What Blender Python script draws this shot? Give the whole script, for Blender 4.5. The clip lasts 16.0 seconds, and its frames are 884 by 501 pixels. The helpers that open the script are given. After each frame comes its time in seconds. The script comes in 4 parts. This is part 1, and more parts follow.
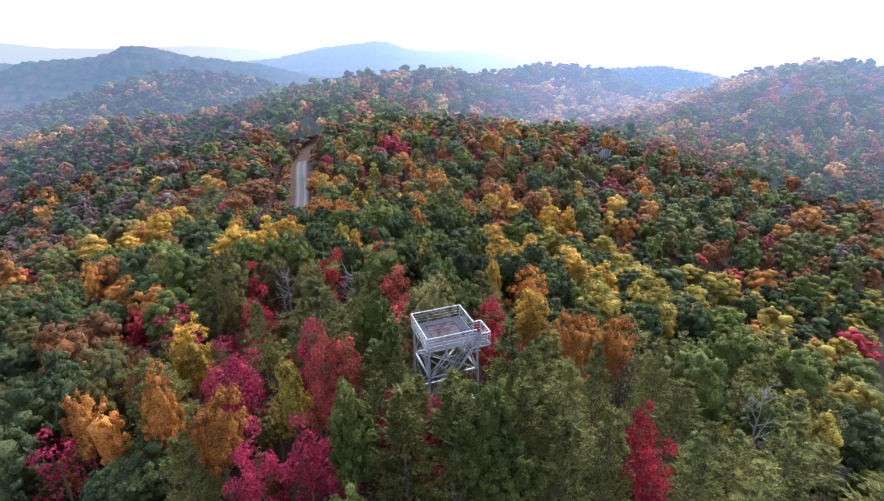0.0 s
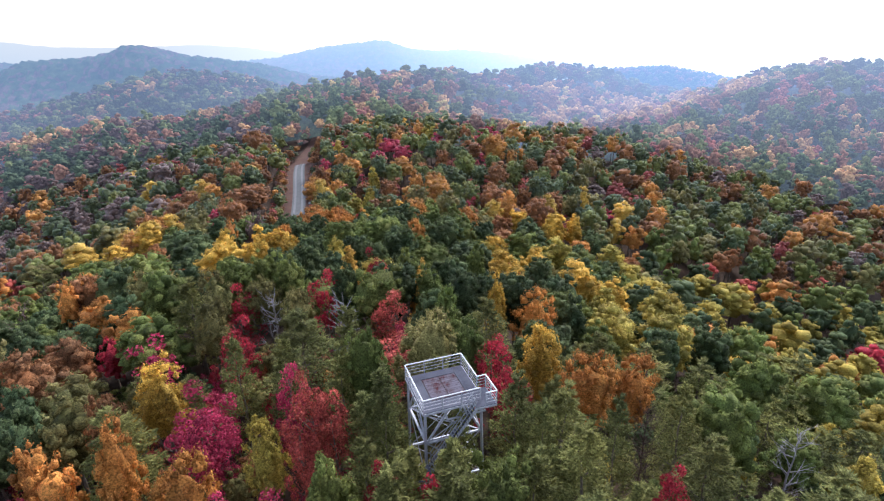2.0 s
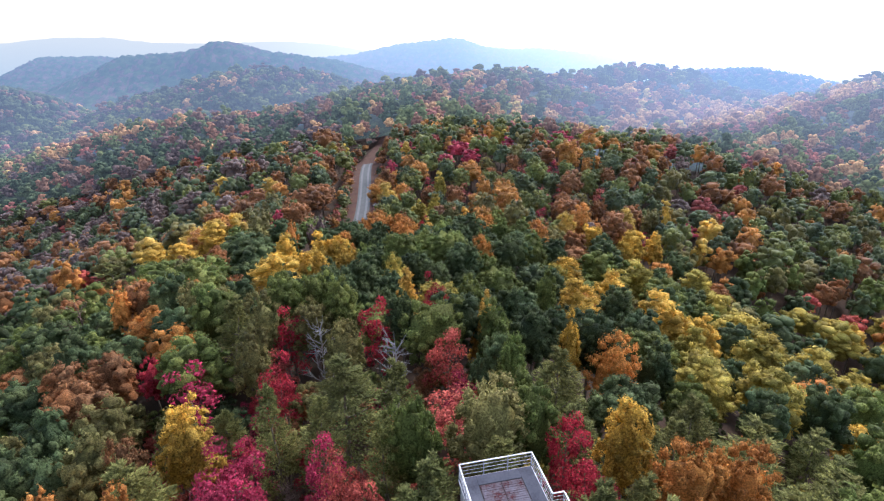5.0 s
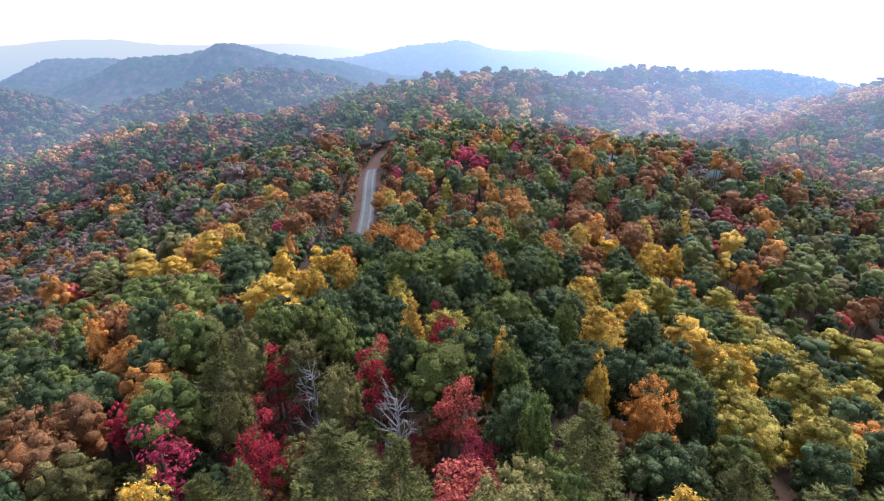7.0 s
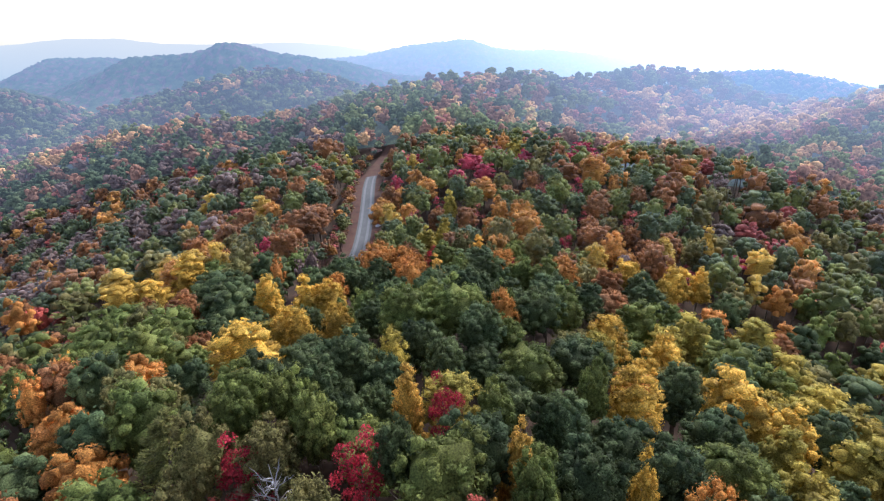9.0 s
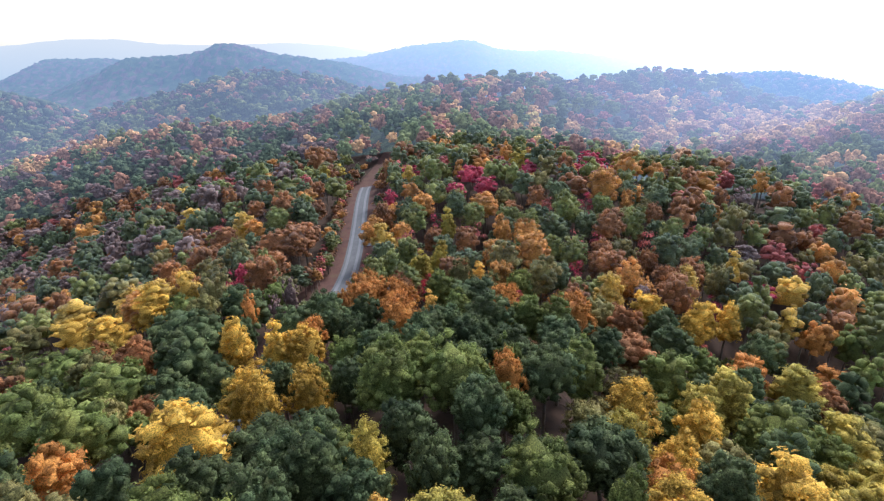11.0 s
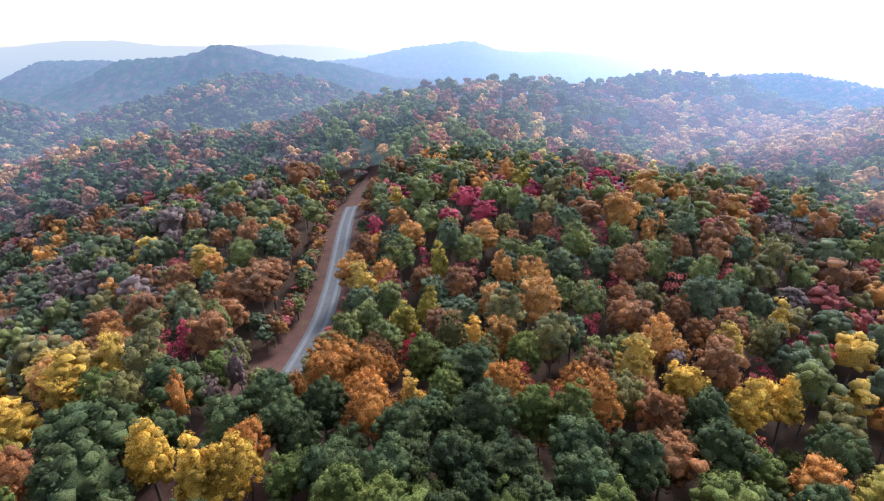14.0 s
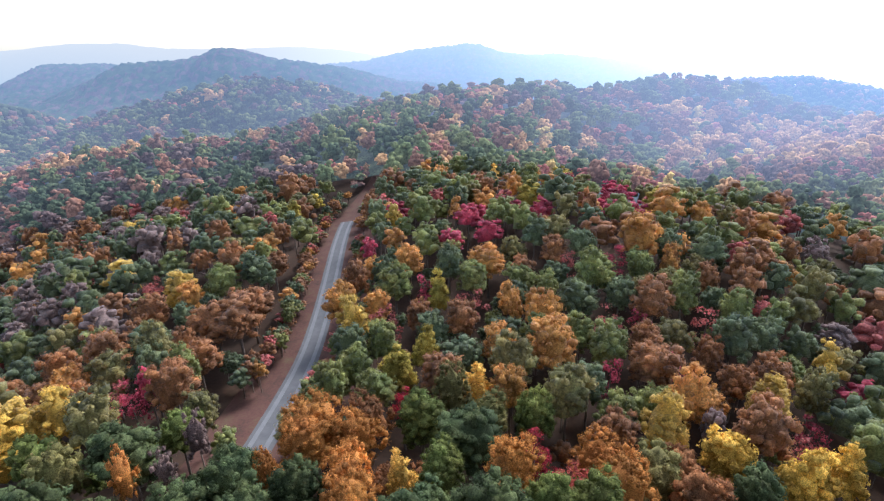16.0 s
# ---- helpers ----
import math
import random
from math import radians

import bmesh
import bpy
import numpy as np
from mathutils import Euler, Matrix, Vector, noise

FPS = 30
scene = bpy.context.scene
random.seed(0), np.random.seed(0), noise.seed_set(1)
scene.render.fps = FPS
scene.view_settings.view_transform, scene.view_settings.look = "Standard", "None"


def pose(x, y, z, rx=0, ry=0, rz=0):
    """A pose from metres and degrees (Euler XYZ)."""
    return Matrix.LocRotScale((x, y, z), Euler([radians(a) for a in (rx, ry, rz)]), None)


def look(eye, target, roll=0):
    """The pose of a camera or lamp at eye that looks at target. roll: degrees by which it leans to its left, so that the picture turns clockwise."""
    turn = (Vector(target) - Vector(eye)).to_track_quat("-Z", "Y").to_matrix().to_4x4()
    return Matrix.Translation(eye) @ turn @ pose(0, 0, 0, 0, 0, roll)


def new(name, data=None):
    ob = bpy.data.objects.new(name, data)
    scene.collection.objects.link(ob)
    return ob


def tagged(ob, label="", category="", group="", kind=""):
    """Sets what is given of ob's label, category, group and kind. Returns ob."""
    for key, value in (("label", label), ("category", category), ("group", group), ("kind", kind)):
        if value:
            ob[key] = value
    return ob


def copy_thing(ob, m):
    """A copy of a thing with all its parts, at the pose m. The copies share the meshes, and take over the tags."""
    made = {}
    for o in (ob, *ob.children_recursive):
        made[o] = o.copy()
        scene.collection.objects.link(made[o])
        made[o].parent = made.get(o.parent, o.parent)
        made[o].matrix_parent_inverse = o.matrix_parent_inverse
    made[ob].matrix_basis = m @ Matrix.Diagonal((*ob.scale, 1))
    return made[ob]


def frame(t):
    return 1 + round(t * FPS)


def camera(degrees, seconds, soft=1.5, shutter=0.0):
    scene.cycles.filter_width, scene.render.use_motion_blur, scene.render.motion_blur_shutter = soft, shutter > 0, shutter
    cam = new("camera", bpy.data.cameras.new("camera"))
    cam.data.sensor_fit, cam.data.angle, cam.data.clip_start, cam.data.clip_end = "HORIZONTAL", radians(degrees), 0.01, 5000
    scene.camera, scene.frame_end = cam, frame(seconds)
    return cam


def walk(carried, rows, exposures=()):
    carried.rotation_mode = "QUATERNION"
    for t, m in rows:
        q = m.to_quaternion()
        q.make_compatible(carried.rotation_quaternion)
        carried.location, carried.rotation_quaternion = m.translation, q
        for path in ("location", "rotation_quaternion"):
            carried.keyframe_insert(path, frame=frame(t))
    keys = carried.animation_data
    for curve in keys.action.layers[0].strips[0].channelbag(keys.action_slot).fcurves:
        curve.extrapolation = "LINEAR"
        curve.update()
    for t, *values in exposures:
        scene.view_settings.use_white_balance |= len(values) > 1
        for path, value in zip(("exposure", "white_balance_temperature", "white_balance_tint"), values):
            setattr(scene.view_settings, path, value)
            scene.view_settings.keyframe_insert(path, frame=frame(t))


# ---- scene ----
cam = camera(78.5, 16.0, soft=1.3)
PATH = [
    (0, (1.245, 0.893, 34.438), (1.468, 2.729, 33.677), -1.4),
    (0.5, (1.556, 2.61, 34.515), (1.778, 4.446, 33.754), -1.4),
    (1, (1.783, 4.465, 34.648), (2.004, 6.301, 33.886), -1.4),
    (1.5, (2.068, 6.199, 34.761), (2.287, 8.035, 33.997), -1.4),
    (2, (2.366, 7.884, 34.853), (2.584, 9.72, 34.089), -1.4),
    (2.5, (2.647, 9.496, 35.026), (2.863, 11.331, 34.26), -1.4),
    (3, (2.854, 11.162, 35.155), (3.026, 13.001, 34.388), -1.4),
    (3.5, (3.017, 12.844, 35.262), (3.083, 14.69, 34.495), -1.4),
    (4, (3.073, 14.456, 35.354), (3.091, 16.302, 34.585), -1.3),
    (6.5, (2.427, 23.481, 35.081), (2.395, 25.331, 34.321), -1.2),
    (7, (2.371, 26.451, 35.111), (2.335, 28.301, 34.351), -1.2),
    (7.5, (2.276, 29.88, 35.145), (2.239, 31.73, 34.386), -1.2),
    (8, (2.231, 33.335, 35.245), (2.191, 35.185, 34.484), -1.2),
    (8.5, (2.231, 37.04, 35.357), (2.188, 38.889, 34.596), -1.2),
    (9, (2.281, 40.843, 35.445), (2.234, 42.691, 34.683), -1.2),
    (11.5, (3.665, 61.964, 36.035), (3.612, 63.813, 35.274), -1.2),
    (12, (4.086, 66.356, 36.092), (4.031, 68.206, 35.332), -1.2),
    (12.5, (4.492, 70.594, 36.103), (4.435, 72.443, 35.344), -1.3),
    (13, (4.859, 75.008, 36.133), (4.802, 76.857, 35.375), -1.3),
    (13.5, (5.261, 79.426, 36.194), (5.204, 81.276, 35.435), -1.3),
    (14, (5.71, 83.92, 36.287), (5.652, 85.769, 35.528), -1.3),
    (14.5, (6.008, 88.429, 36.355), (5.949, 90.279, 35.595), -1.3),
    (15, (6.183, 92.919, 36.455), (6.123, 94.768, 35.696), -1.3),
    (15.5, (6.221, 96.836, 36.562), (6.154, 98.687, 35.809), -1.3),
    (16, (6.318, 99.554, 36.616), (6.245, 101.406, 35.864), -1.4),
]
walk(cam, [(t, look(eye, target, roll)) for t, eye, target, roll in PATH], exposures=[(0, 1.33, 5930, 11.5), (16, 1.33, 5930, 11.5)])

# ---- world, sun, exposure ----
SUN_EL, SUN_AZ = 44.0, 28.0      # elevation, degrees to the right of +y
world = bpy.data.worlds.new("sky")
scene.world = world
world.use_nodes = True
wn, wl = world.node_tree.nodes, world.node_tree.links
sky = wn.new("ShaderNodeTexSky")
sky.sky_type = "NISHITA"
sky.sun_disc = False
sky.sun_elevation = radians(SUN_EL)
sky.sun_rotation = radians(SUN_AZ)
sky.air_density, sky.dust_density, sky.ozone_density = 1.0, 1.2, 1.0
wn["Background"].inputs[1].default_value = 0.148
veil = wn.new("ShaderNodeHueSaturation")      # high thin overcast takes most of the blue out
veil.inputs["Saturation"].default_value = 0.55
wl.new(sky.outputs[0], veil.inputs["Color"])
wl.new(veil.outputs[0], wn["Background"].inputs[0])
sun_data = bpy.data.lights.new("sun", "SUN")
sun_data.energy, sun_data.angle, sun_data.color = 2.1, radians(18), (1.0, 0.96, 0.91)
sun = new("sun", sun_data)
sd = Vector((math.sin(radians(SUN_AZ)) * math.cos(radians(SUN_EL)), math.cos(radians(SUN_AZ)) * math.cos(radians(SUN_EL)), math.sin(radians(SUN_EL))))
sun.matrix_world = look(sd * 200, (0, 0, 0))

rng = np.random.default_rng(7)


# ---- materials ----
def nodes_of(name):
    m = bpy.data.materials.new(name)
    m.use_nodes = True
    n, l = m.node_tree.nodes, m.node_tree.links
    n.clear()
    return m, n, l, n.new("ShaderNodeOutputMaterial")


def noise_node(n, l, scale, detail=3.0, coord="Object"):
    c = n.new("ShaderNodeTexCoord")
    t = n.new("ShaderNodeTexNoise")
    t.inputs["Scale"].default_value = scale
    t.inputs["Detail"].default_value = detail
    l.new(c.outputs[coord], t.inputs["Vector"])
    return t


def ramp_node(n, l, fac, stops):
    r = n.new("ShaderNodeValToRGB")
    while len(r.color_ramp.elements) < len(stops):
        r.color_ramp.elements.new(0.5)
    for e, (p, c) in zip(r.color_ramp.elements, stops):
        e.position, e.color = p, (*c, 1)
    l.new(fac, r.inputs[0])
    return r


def leaf_material(name, main, second, translucent=0.3, sheen=0.0, grain=6.0):
    """Leaves: two hues mixed by patches a crown wide, each spray a little lighter or darker."""
    m, n, l, out = nodes_of(name)
    geo = n.new("ShaderNodeNewGeometry")
    big = n.new("ShaderNodeTexNoise")
    big.inputs["Scale"].default_value = 0.22
    big.inputs["Detail"].default_value = 2.0
    l.new(geo.outputs["Position"], big.inputs["Vector"])
    mix = ramp_node(n, l, big.outputs[0], [(0.36, main), (0.66, second)])
    isl = n.new("ShaderNodeMapRange")
    isl.inputs[3].default_value, isl.inputs[4].default_value = 0.62, 1.38
    l.new(geo.outputs["Random Per Island"], isl.inputs[0])
    info = n.new("ShaderNodeObjectInfo")
    per = n.new("ShaderNodeMapRange")
    per.inputs[3].default_value, per.inputs[4].default_value = 0.8, 1.2
    l.new(info.outputs["Random"], per.inputs[0])
    mul = n.new("ShaderNodeMath")
    mul.operation = "MULTIPLY"
    l.new(isl.outputs[0], mul.inputs[0])
    l.new(per.outputs[0], mul.inputs[1])
    hue = n.new("ShaderNodeHueSaturation")
    l.new(mix.outputs[0], hue.inputs["Color"])
    fine = n.new("ShaderNodeTexNoise")      # single leaves, lit and shaded by speckle put into the colour
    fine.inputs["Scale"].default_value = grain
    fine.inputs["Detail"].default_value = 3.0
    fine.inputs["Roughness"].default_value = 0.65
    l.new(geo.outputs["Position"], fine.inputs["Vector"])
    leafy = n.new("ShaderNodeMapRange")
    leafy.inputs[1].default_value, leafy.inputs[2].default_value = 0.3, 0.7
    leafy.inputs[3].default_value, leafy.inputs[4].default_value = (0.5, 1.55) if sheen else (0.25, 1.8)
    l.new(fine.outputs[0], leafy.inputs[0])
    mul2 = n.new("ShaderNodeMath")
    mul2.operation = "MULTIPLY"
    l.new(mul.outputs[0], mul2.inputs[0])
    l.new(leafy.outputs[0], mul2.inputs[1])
    stand = n.new("ShaderNodeTexNoise")      # one tree lighter than the next
    stand.inputs["Scale"].default_value = 0.17
    stand.inputs["Detail"].default_value = 1.0
    l.new(geo.outputs["Position"], stand.inputs["Vector"])
    tree = n.new("ShaderNodeMapRange")
    tree.inputs[1].default_value, tree.inputs[2].default_value = 0.32, 0.68
    tree.inputs[3].default_value, tree.inputs[4].default_value = 0.68, 1.35
    l.new(stand.outputs[0], tree.inputs[0])
    mul3 = n.new("ShaderNodeMath")
    mul3.operation = "MULTIPLY"
    l.new(mul2.outputs[0], mul3.inputs[0])
    l.new(tree.outputs[0], mul3.inputs[1])
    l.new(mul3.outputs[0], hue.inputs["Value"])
    b = n.new("ShaderNodeBsdfPrincipled")
    bump = n.new("ShaderNodeBump")
    bump.inputs["Strength"].default_value = 0.8
    bump.inputs["Distance"].default_value = 1.2 / grain
    l.new(fine.outputs[0], bump.inputs["Height"])
    l.new(bump.outputs[0], b.inputs["Normal"])
    b.inputs["Roughness"].default_value = 0.7
    b.inputs["Specular IOR Level"].default_value = 0.12
    # blue-tinted sheen stands in for haze on the middle slopes
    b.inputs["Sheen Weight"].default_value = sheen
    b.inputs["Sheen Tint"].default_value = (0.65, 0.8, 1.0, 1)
    l.new(hue.outputs[0], b.inputs["Base Color"])
    tr = n.new("ShaderNodeBsdfTranslucent")
    l.new(hue.outputs[0], tr.inputs[0])
    ms = n.new("ShaderNodeMixShader")
    ms.inputs[0].default_value = translucent
    l.new(b.outputs[0], ms.inputs[1])
    l.new(tr.outputs[0], ms.inputs[2])
    l.new(ms.outputs[0], out.inputs[0])
    return m


def rough_material(name, stops, scale, rough=0.85, bump=0.3, fine=8.0, metal=0.0, spec=0.25):
    """A matt surface: colours by noise at two scales, fine relief."""
    m, n, l, out = nodes_of(name)
    t = noise_node(n, l, scale, 5.0)
    f = noise_node(n, l, scale * fine, 4.0)
    add = n.new("ShaderNodeMath")
    add.operation = "MULTIPLY_ADD"
    add.inputs[1].default_value = 0.4
    l.new(f.outputs[0], add.inputs[0])
    sc = n.new("ShaderNodeMath")
    sc.operation = "MULTIPLY"
    sc.inputs[1].default_value = 0.6
    l.new(t.outputs[0], sc.inputs[0])
    l.new(sc.outputs[0], add.inputs[2])
    r = ramp_node(n, l, add.outputs[0], stops)
    b = n.new("ShaderNodeBsdfPrincipled")
    b.inputs["Roughness"].default_value = rough
    b.inputs["Metallic"].default_value = metal
    b.inputs["Specular IOR Level"].default_value = spec
    l.new(r.outputs[0], b.inputs["Base Color"])
    bp = n.new("ShaderNodeBump")
    bp.inputs["Strength"].default_value = bump
    bp.inputs["Distance"].default_value = 0.05
    l.new(f.outputs[0], bp.inputs["Height"])
    l.new(bp.outputs[0], b.inputs["Normal"])
    l.new(b.outputs[0], out.inputs[0])
    return m


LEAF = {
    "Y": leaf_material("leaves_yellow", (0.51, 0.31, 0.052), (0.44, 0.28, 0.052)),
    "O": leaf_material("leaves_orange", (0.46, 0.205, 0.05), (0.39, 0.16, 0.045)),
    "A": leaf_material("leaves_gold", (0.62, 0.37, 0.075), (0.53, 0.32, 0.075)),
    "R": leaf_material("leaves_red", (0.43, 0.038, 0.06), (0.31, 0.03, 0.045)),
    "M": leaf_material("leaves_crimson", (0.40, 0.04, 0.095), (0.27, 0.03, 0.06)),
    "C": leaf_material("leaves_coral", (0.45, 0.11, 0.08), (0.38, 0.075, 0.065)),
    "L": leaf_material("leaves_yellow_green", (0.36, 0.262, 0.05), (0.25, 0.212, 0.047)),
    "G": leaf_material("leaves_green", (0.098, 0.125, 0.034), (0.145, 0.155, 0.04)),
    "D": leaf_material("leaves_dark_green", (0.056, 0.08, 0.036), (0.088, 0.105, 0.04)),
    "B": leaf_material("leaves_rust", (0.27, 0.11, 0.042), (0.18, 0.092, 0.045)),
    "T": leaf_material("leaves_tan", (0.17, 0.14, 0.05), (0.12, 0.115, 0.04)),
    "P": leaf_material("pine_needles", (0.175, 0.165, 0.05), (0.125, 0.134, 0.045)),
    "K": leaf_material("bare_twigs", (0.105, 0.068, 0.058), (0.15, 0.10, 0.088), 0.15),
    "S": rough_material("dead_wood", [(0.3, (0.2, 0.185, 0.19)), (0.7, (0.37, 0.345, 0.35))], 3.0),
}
# paler copies of the leaf colours, haze of the middle distance put in
HAZED_LEAF = {
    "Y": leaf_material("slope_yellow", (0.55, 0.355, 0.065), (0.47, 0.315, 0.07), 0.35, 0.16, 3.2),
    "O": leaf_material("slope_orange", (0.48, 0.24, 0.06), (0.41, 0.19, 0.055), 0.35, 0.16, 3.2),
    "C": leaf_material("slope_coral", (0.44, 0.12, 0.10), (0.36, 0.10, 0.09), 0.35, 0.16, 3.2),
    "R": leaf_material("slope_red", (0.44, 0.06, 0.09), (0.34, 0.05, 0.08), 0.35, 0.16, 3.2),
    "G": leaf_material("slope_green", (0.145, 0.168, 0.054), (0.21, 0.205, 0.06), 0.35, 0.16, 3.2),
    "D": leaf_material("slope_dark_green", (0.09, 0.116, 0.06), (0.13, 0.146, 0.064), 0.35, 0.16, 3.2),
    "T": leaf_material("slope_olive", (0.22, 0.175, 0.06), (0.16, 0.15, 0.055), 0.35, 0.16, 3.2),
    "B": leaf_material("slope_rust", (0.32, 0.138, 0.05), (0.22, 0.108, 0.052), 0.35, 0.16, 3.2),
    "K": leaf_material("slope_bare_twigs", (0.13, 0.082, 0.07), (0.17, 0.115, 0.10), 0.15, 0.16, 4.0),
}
BARK = rough_material("bark", [(0.3, (0.10, 0.075, 0.06)), (0.7, (0.22, 0.18, 0.15))], 3.0)
FLOOR = rough_material("leaf_litter", [(0.3, (0.028, 0.018, 0.013)), (0.55, (0.05, 0.028, 0.018)), (0.75, (0.085, 0.048, 0.026))], 0.15, 0.95, 0.6)
ASPHALT = rough_material("worn_asphalt", [(0.3, (0.075, 0.077, 0.082)), (0.7, (0.115, 0.116, 0.122))], 0.6, 0.85, 0.2, 20)
TRACKS = rough_material("wheel_tracks", [(0.3, (0.12, 0.122, 0.13)), (0.7, (0.17, 0.17, 0.18))], 0.5, 0.8, 0.2, 20)
PALE = rough_material("pale_gravel", [(0.3, (0.24, 0.23, 0.22)), (0.7, (0.42, 0.40, 0.38))], 0.8, 0.9, 0.4)
VERGE = rough_material("verge", [(0.3, (0.045, 0.03, 0.022)), (0.5, (0.092, 0.042, 0.034)), (0.7, (0.095, 0.07, 0.04))], 0.25, 0.95, 0.5)
STEEL = rough_material("galvanised_steel", [(0.3, (0.27, 0.27, 0.30)), (0.7, (0.42, 0.42, 0.45))], 1.5, 0.5, 0.05, 10, 0.25)
RAILM = rough_material("pale_rail", [(0.3, (0.50, 0.50, 0.53)), (0.7, (0.66, 0.66, 0.68))], 1.5, 0.5, 0.05, 10, 0.1)
DECKM = rough_material("deck_plate", [(0.3, (0.048, 0.048, 0.062)), (0.5, (0.075, 0.075, 0.095)), (0.75, (0.10, 0.10, 0.12))], 0.9, 0.9, 0.1, 10, 0.0, 0.08)
PLANKM = rough_material("stained_boards", [(0.36, (0.06, 0.014, 0.016)), (0.43, (0.085, 0.062, 0.072)), (0.6, (0.12, 0.11, 0.135))], 1.6, 0.9, 0.2, 6, 0.0, 0.08)
DARKM = rough_material("dark_gap", [(0.3, (0.03, 0.025, 0.025)), (0.7, (0.07, 0.05, 0.05))], 3.0)

def hazy_material(name, main, second):
    """Far woods with haze painted in: pale emission mixed over the leaf colour, more the farther off."""
    m, n, l, out = nodes_of(name)
    geo = n.new("ShaderNodeNewGeometry")
    big = n.new("ShaderNodeTexNoise")
    big.inputs["Scale"].default_value = 0.06
    big.inputs["Detail"].default_value = 5.0
    l.new(geo.outputs["Position"], big.inputs["Vector"])
    col = ramp_node(n, l, big.outputs[0], [(0.38, main), (0.62, second)])
    fine = n.new("ShaderNodeTexNoise")
    fine.inputs["Scale"].default_value = 0.9
    fine.inputs["Detail"].default_value = 3.0
    l.new(geo.outputs["Position"], fine.inputs["Vector"])
    leafy = n.new("ShaderNodeMapRange")
    leafy.inputs[1].default_value, leafy.inputs[2].default_value = 0.3, 0.7
    leafy.inputs[3].default_value, leafy.inputs[4].default_value = 0.45, 1.5
    l.new(fine.outputs[0], leafy.inputs[0])
    hue = n.new("ShaderNodeHueSaturation")
    l.new(col.outputs[0], hue.inputs["Color"])
    l.new(leafy.outputs[0], hue.inputs["Value"])
    d = n.new("ShaderNodeBsdfDiffuse")
    l.new(hue.outputs[0], d.inputs[0])
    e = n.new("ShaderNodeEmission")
    side = n.new("ShaderNodeSeparateXYZ")     # painted haze grows with distance, and faster on the sun's side
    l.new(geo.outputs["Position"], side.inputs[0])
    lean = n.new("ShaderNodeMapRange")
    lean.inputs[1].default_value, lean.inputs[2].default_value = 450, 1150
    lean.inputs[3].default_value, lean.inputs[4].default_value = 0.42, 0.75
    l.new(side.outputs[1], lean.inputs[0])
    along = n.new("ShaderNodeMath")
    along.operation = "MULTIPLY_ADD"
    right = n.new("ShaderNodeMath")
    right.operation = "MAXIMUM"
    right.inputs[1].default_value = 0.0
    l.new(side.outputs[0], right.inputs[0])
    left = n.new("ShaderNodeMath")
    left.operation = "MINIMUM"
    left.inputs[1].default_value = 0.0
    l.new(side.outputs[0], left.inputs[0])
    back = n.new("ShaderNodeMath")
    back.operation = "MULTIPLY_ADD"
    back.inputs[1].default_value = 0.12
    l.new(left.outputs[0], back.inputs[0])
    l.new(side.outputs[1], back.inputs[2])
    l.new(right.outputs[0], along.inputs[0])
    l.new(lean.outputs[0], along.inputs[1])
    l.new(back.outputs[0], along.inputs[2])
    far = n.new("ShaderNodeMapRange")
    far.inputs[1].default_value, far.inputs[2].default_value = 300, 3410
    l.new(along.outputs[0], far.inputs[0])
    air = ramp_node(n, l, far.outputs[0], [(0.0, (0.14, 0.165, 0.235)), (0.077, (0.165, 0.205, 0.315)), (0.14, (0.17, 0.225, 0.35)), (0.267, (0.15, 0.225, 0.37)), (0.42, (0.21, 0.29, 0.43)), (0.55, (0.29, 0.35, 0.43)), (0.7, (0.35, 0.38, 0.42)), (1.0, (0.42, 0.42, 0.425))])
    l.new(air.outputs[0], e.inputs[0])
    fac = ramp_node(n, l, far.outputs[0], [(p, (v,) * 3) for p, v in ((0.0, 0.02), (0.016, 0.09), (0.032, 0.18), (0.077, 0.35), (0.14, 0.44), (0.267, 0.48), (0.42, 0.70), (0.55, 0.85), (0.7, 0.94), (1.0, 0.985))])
    reach = n.new("ShaderNodeMath")       # emission raised towards the sun's side, a painted glow for lit air
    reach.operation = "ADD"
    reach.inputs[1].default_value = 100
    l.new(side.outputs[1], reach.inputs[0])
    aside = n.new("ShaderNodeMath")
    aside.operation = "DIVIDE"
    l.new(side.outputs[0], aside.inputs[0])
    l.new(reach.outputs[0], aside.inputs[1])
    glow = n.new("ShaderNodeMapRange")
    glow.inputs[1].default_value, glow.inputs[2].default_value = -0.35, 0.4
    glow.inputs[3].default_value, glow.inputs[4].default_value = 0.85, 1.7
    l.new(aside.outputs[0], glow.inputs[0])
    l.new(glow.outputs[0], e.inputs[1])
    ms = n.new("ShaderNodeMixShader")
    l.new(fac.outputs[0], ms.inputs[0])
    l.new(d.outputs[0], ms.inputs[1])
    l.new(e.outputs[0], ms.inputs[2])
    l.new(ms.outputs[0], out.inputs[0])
    return m


# wood colours that all carry the painted haze
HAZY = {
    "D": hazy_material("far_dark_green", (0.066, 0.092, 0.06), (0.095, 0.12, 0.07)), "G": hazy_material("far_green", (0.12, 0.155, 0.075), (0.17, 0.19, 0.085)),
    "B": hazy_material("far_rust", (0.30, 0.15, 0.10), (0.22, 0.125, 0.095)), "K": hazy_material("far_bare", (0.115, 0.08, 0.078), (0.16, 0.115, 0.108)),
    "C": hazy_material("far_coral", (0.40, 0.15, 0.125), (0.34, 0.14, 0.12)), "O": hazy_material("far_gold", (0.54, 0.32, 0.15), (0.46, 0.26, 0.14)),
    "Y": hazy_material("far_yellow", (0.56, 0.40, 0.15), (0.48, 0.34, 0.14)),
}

# ---- the land ----
BASE = -85.0
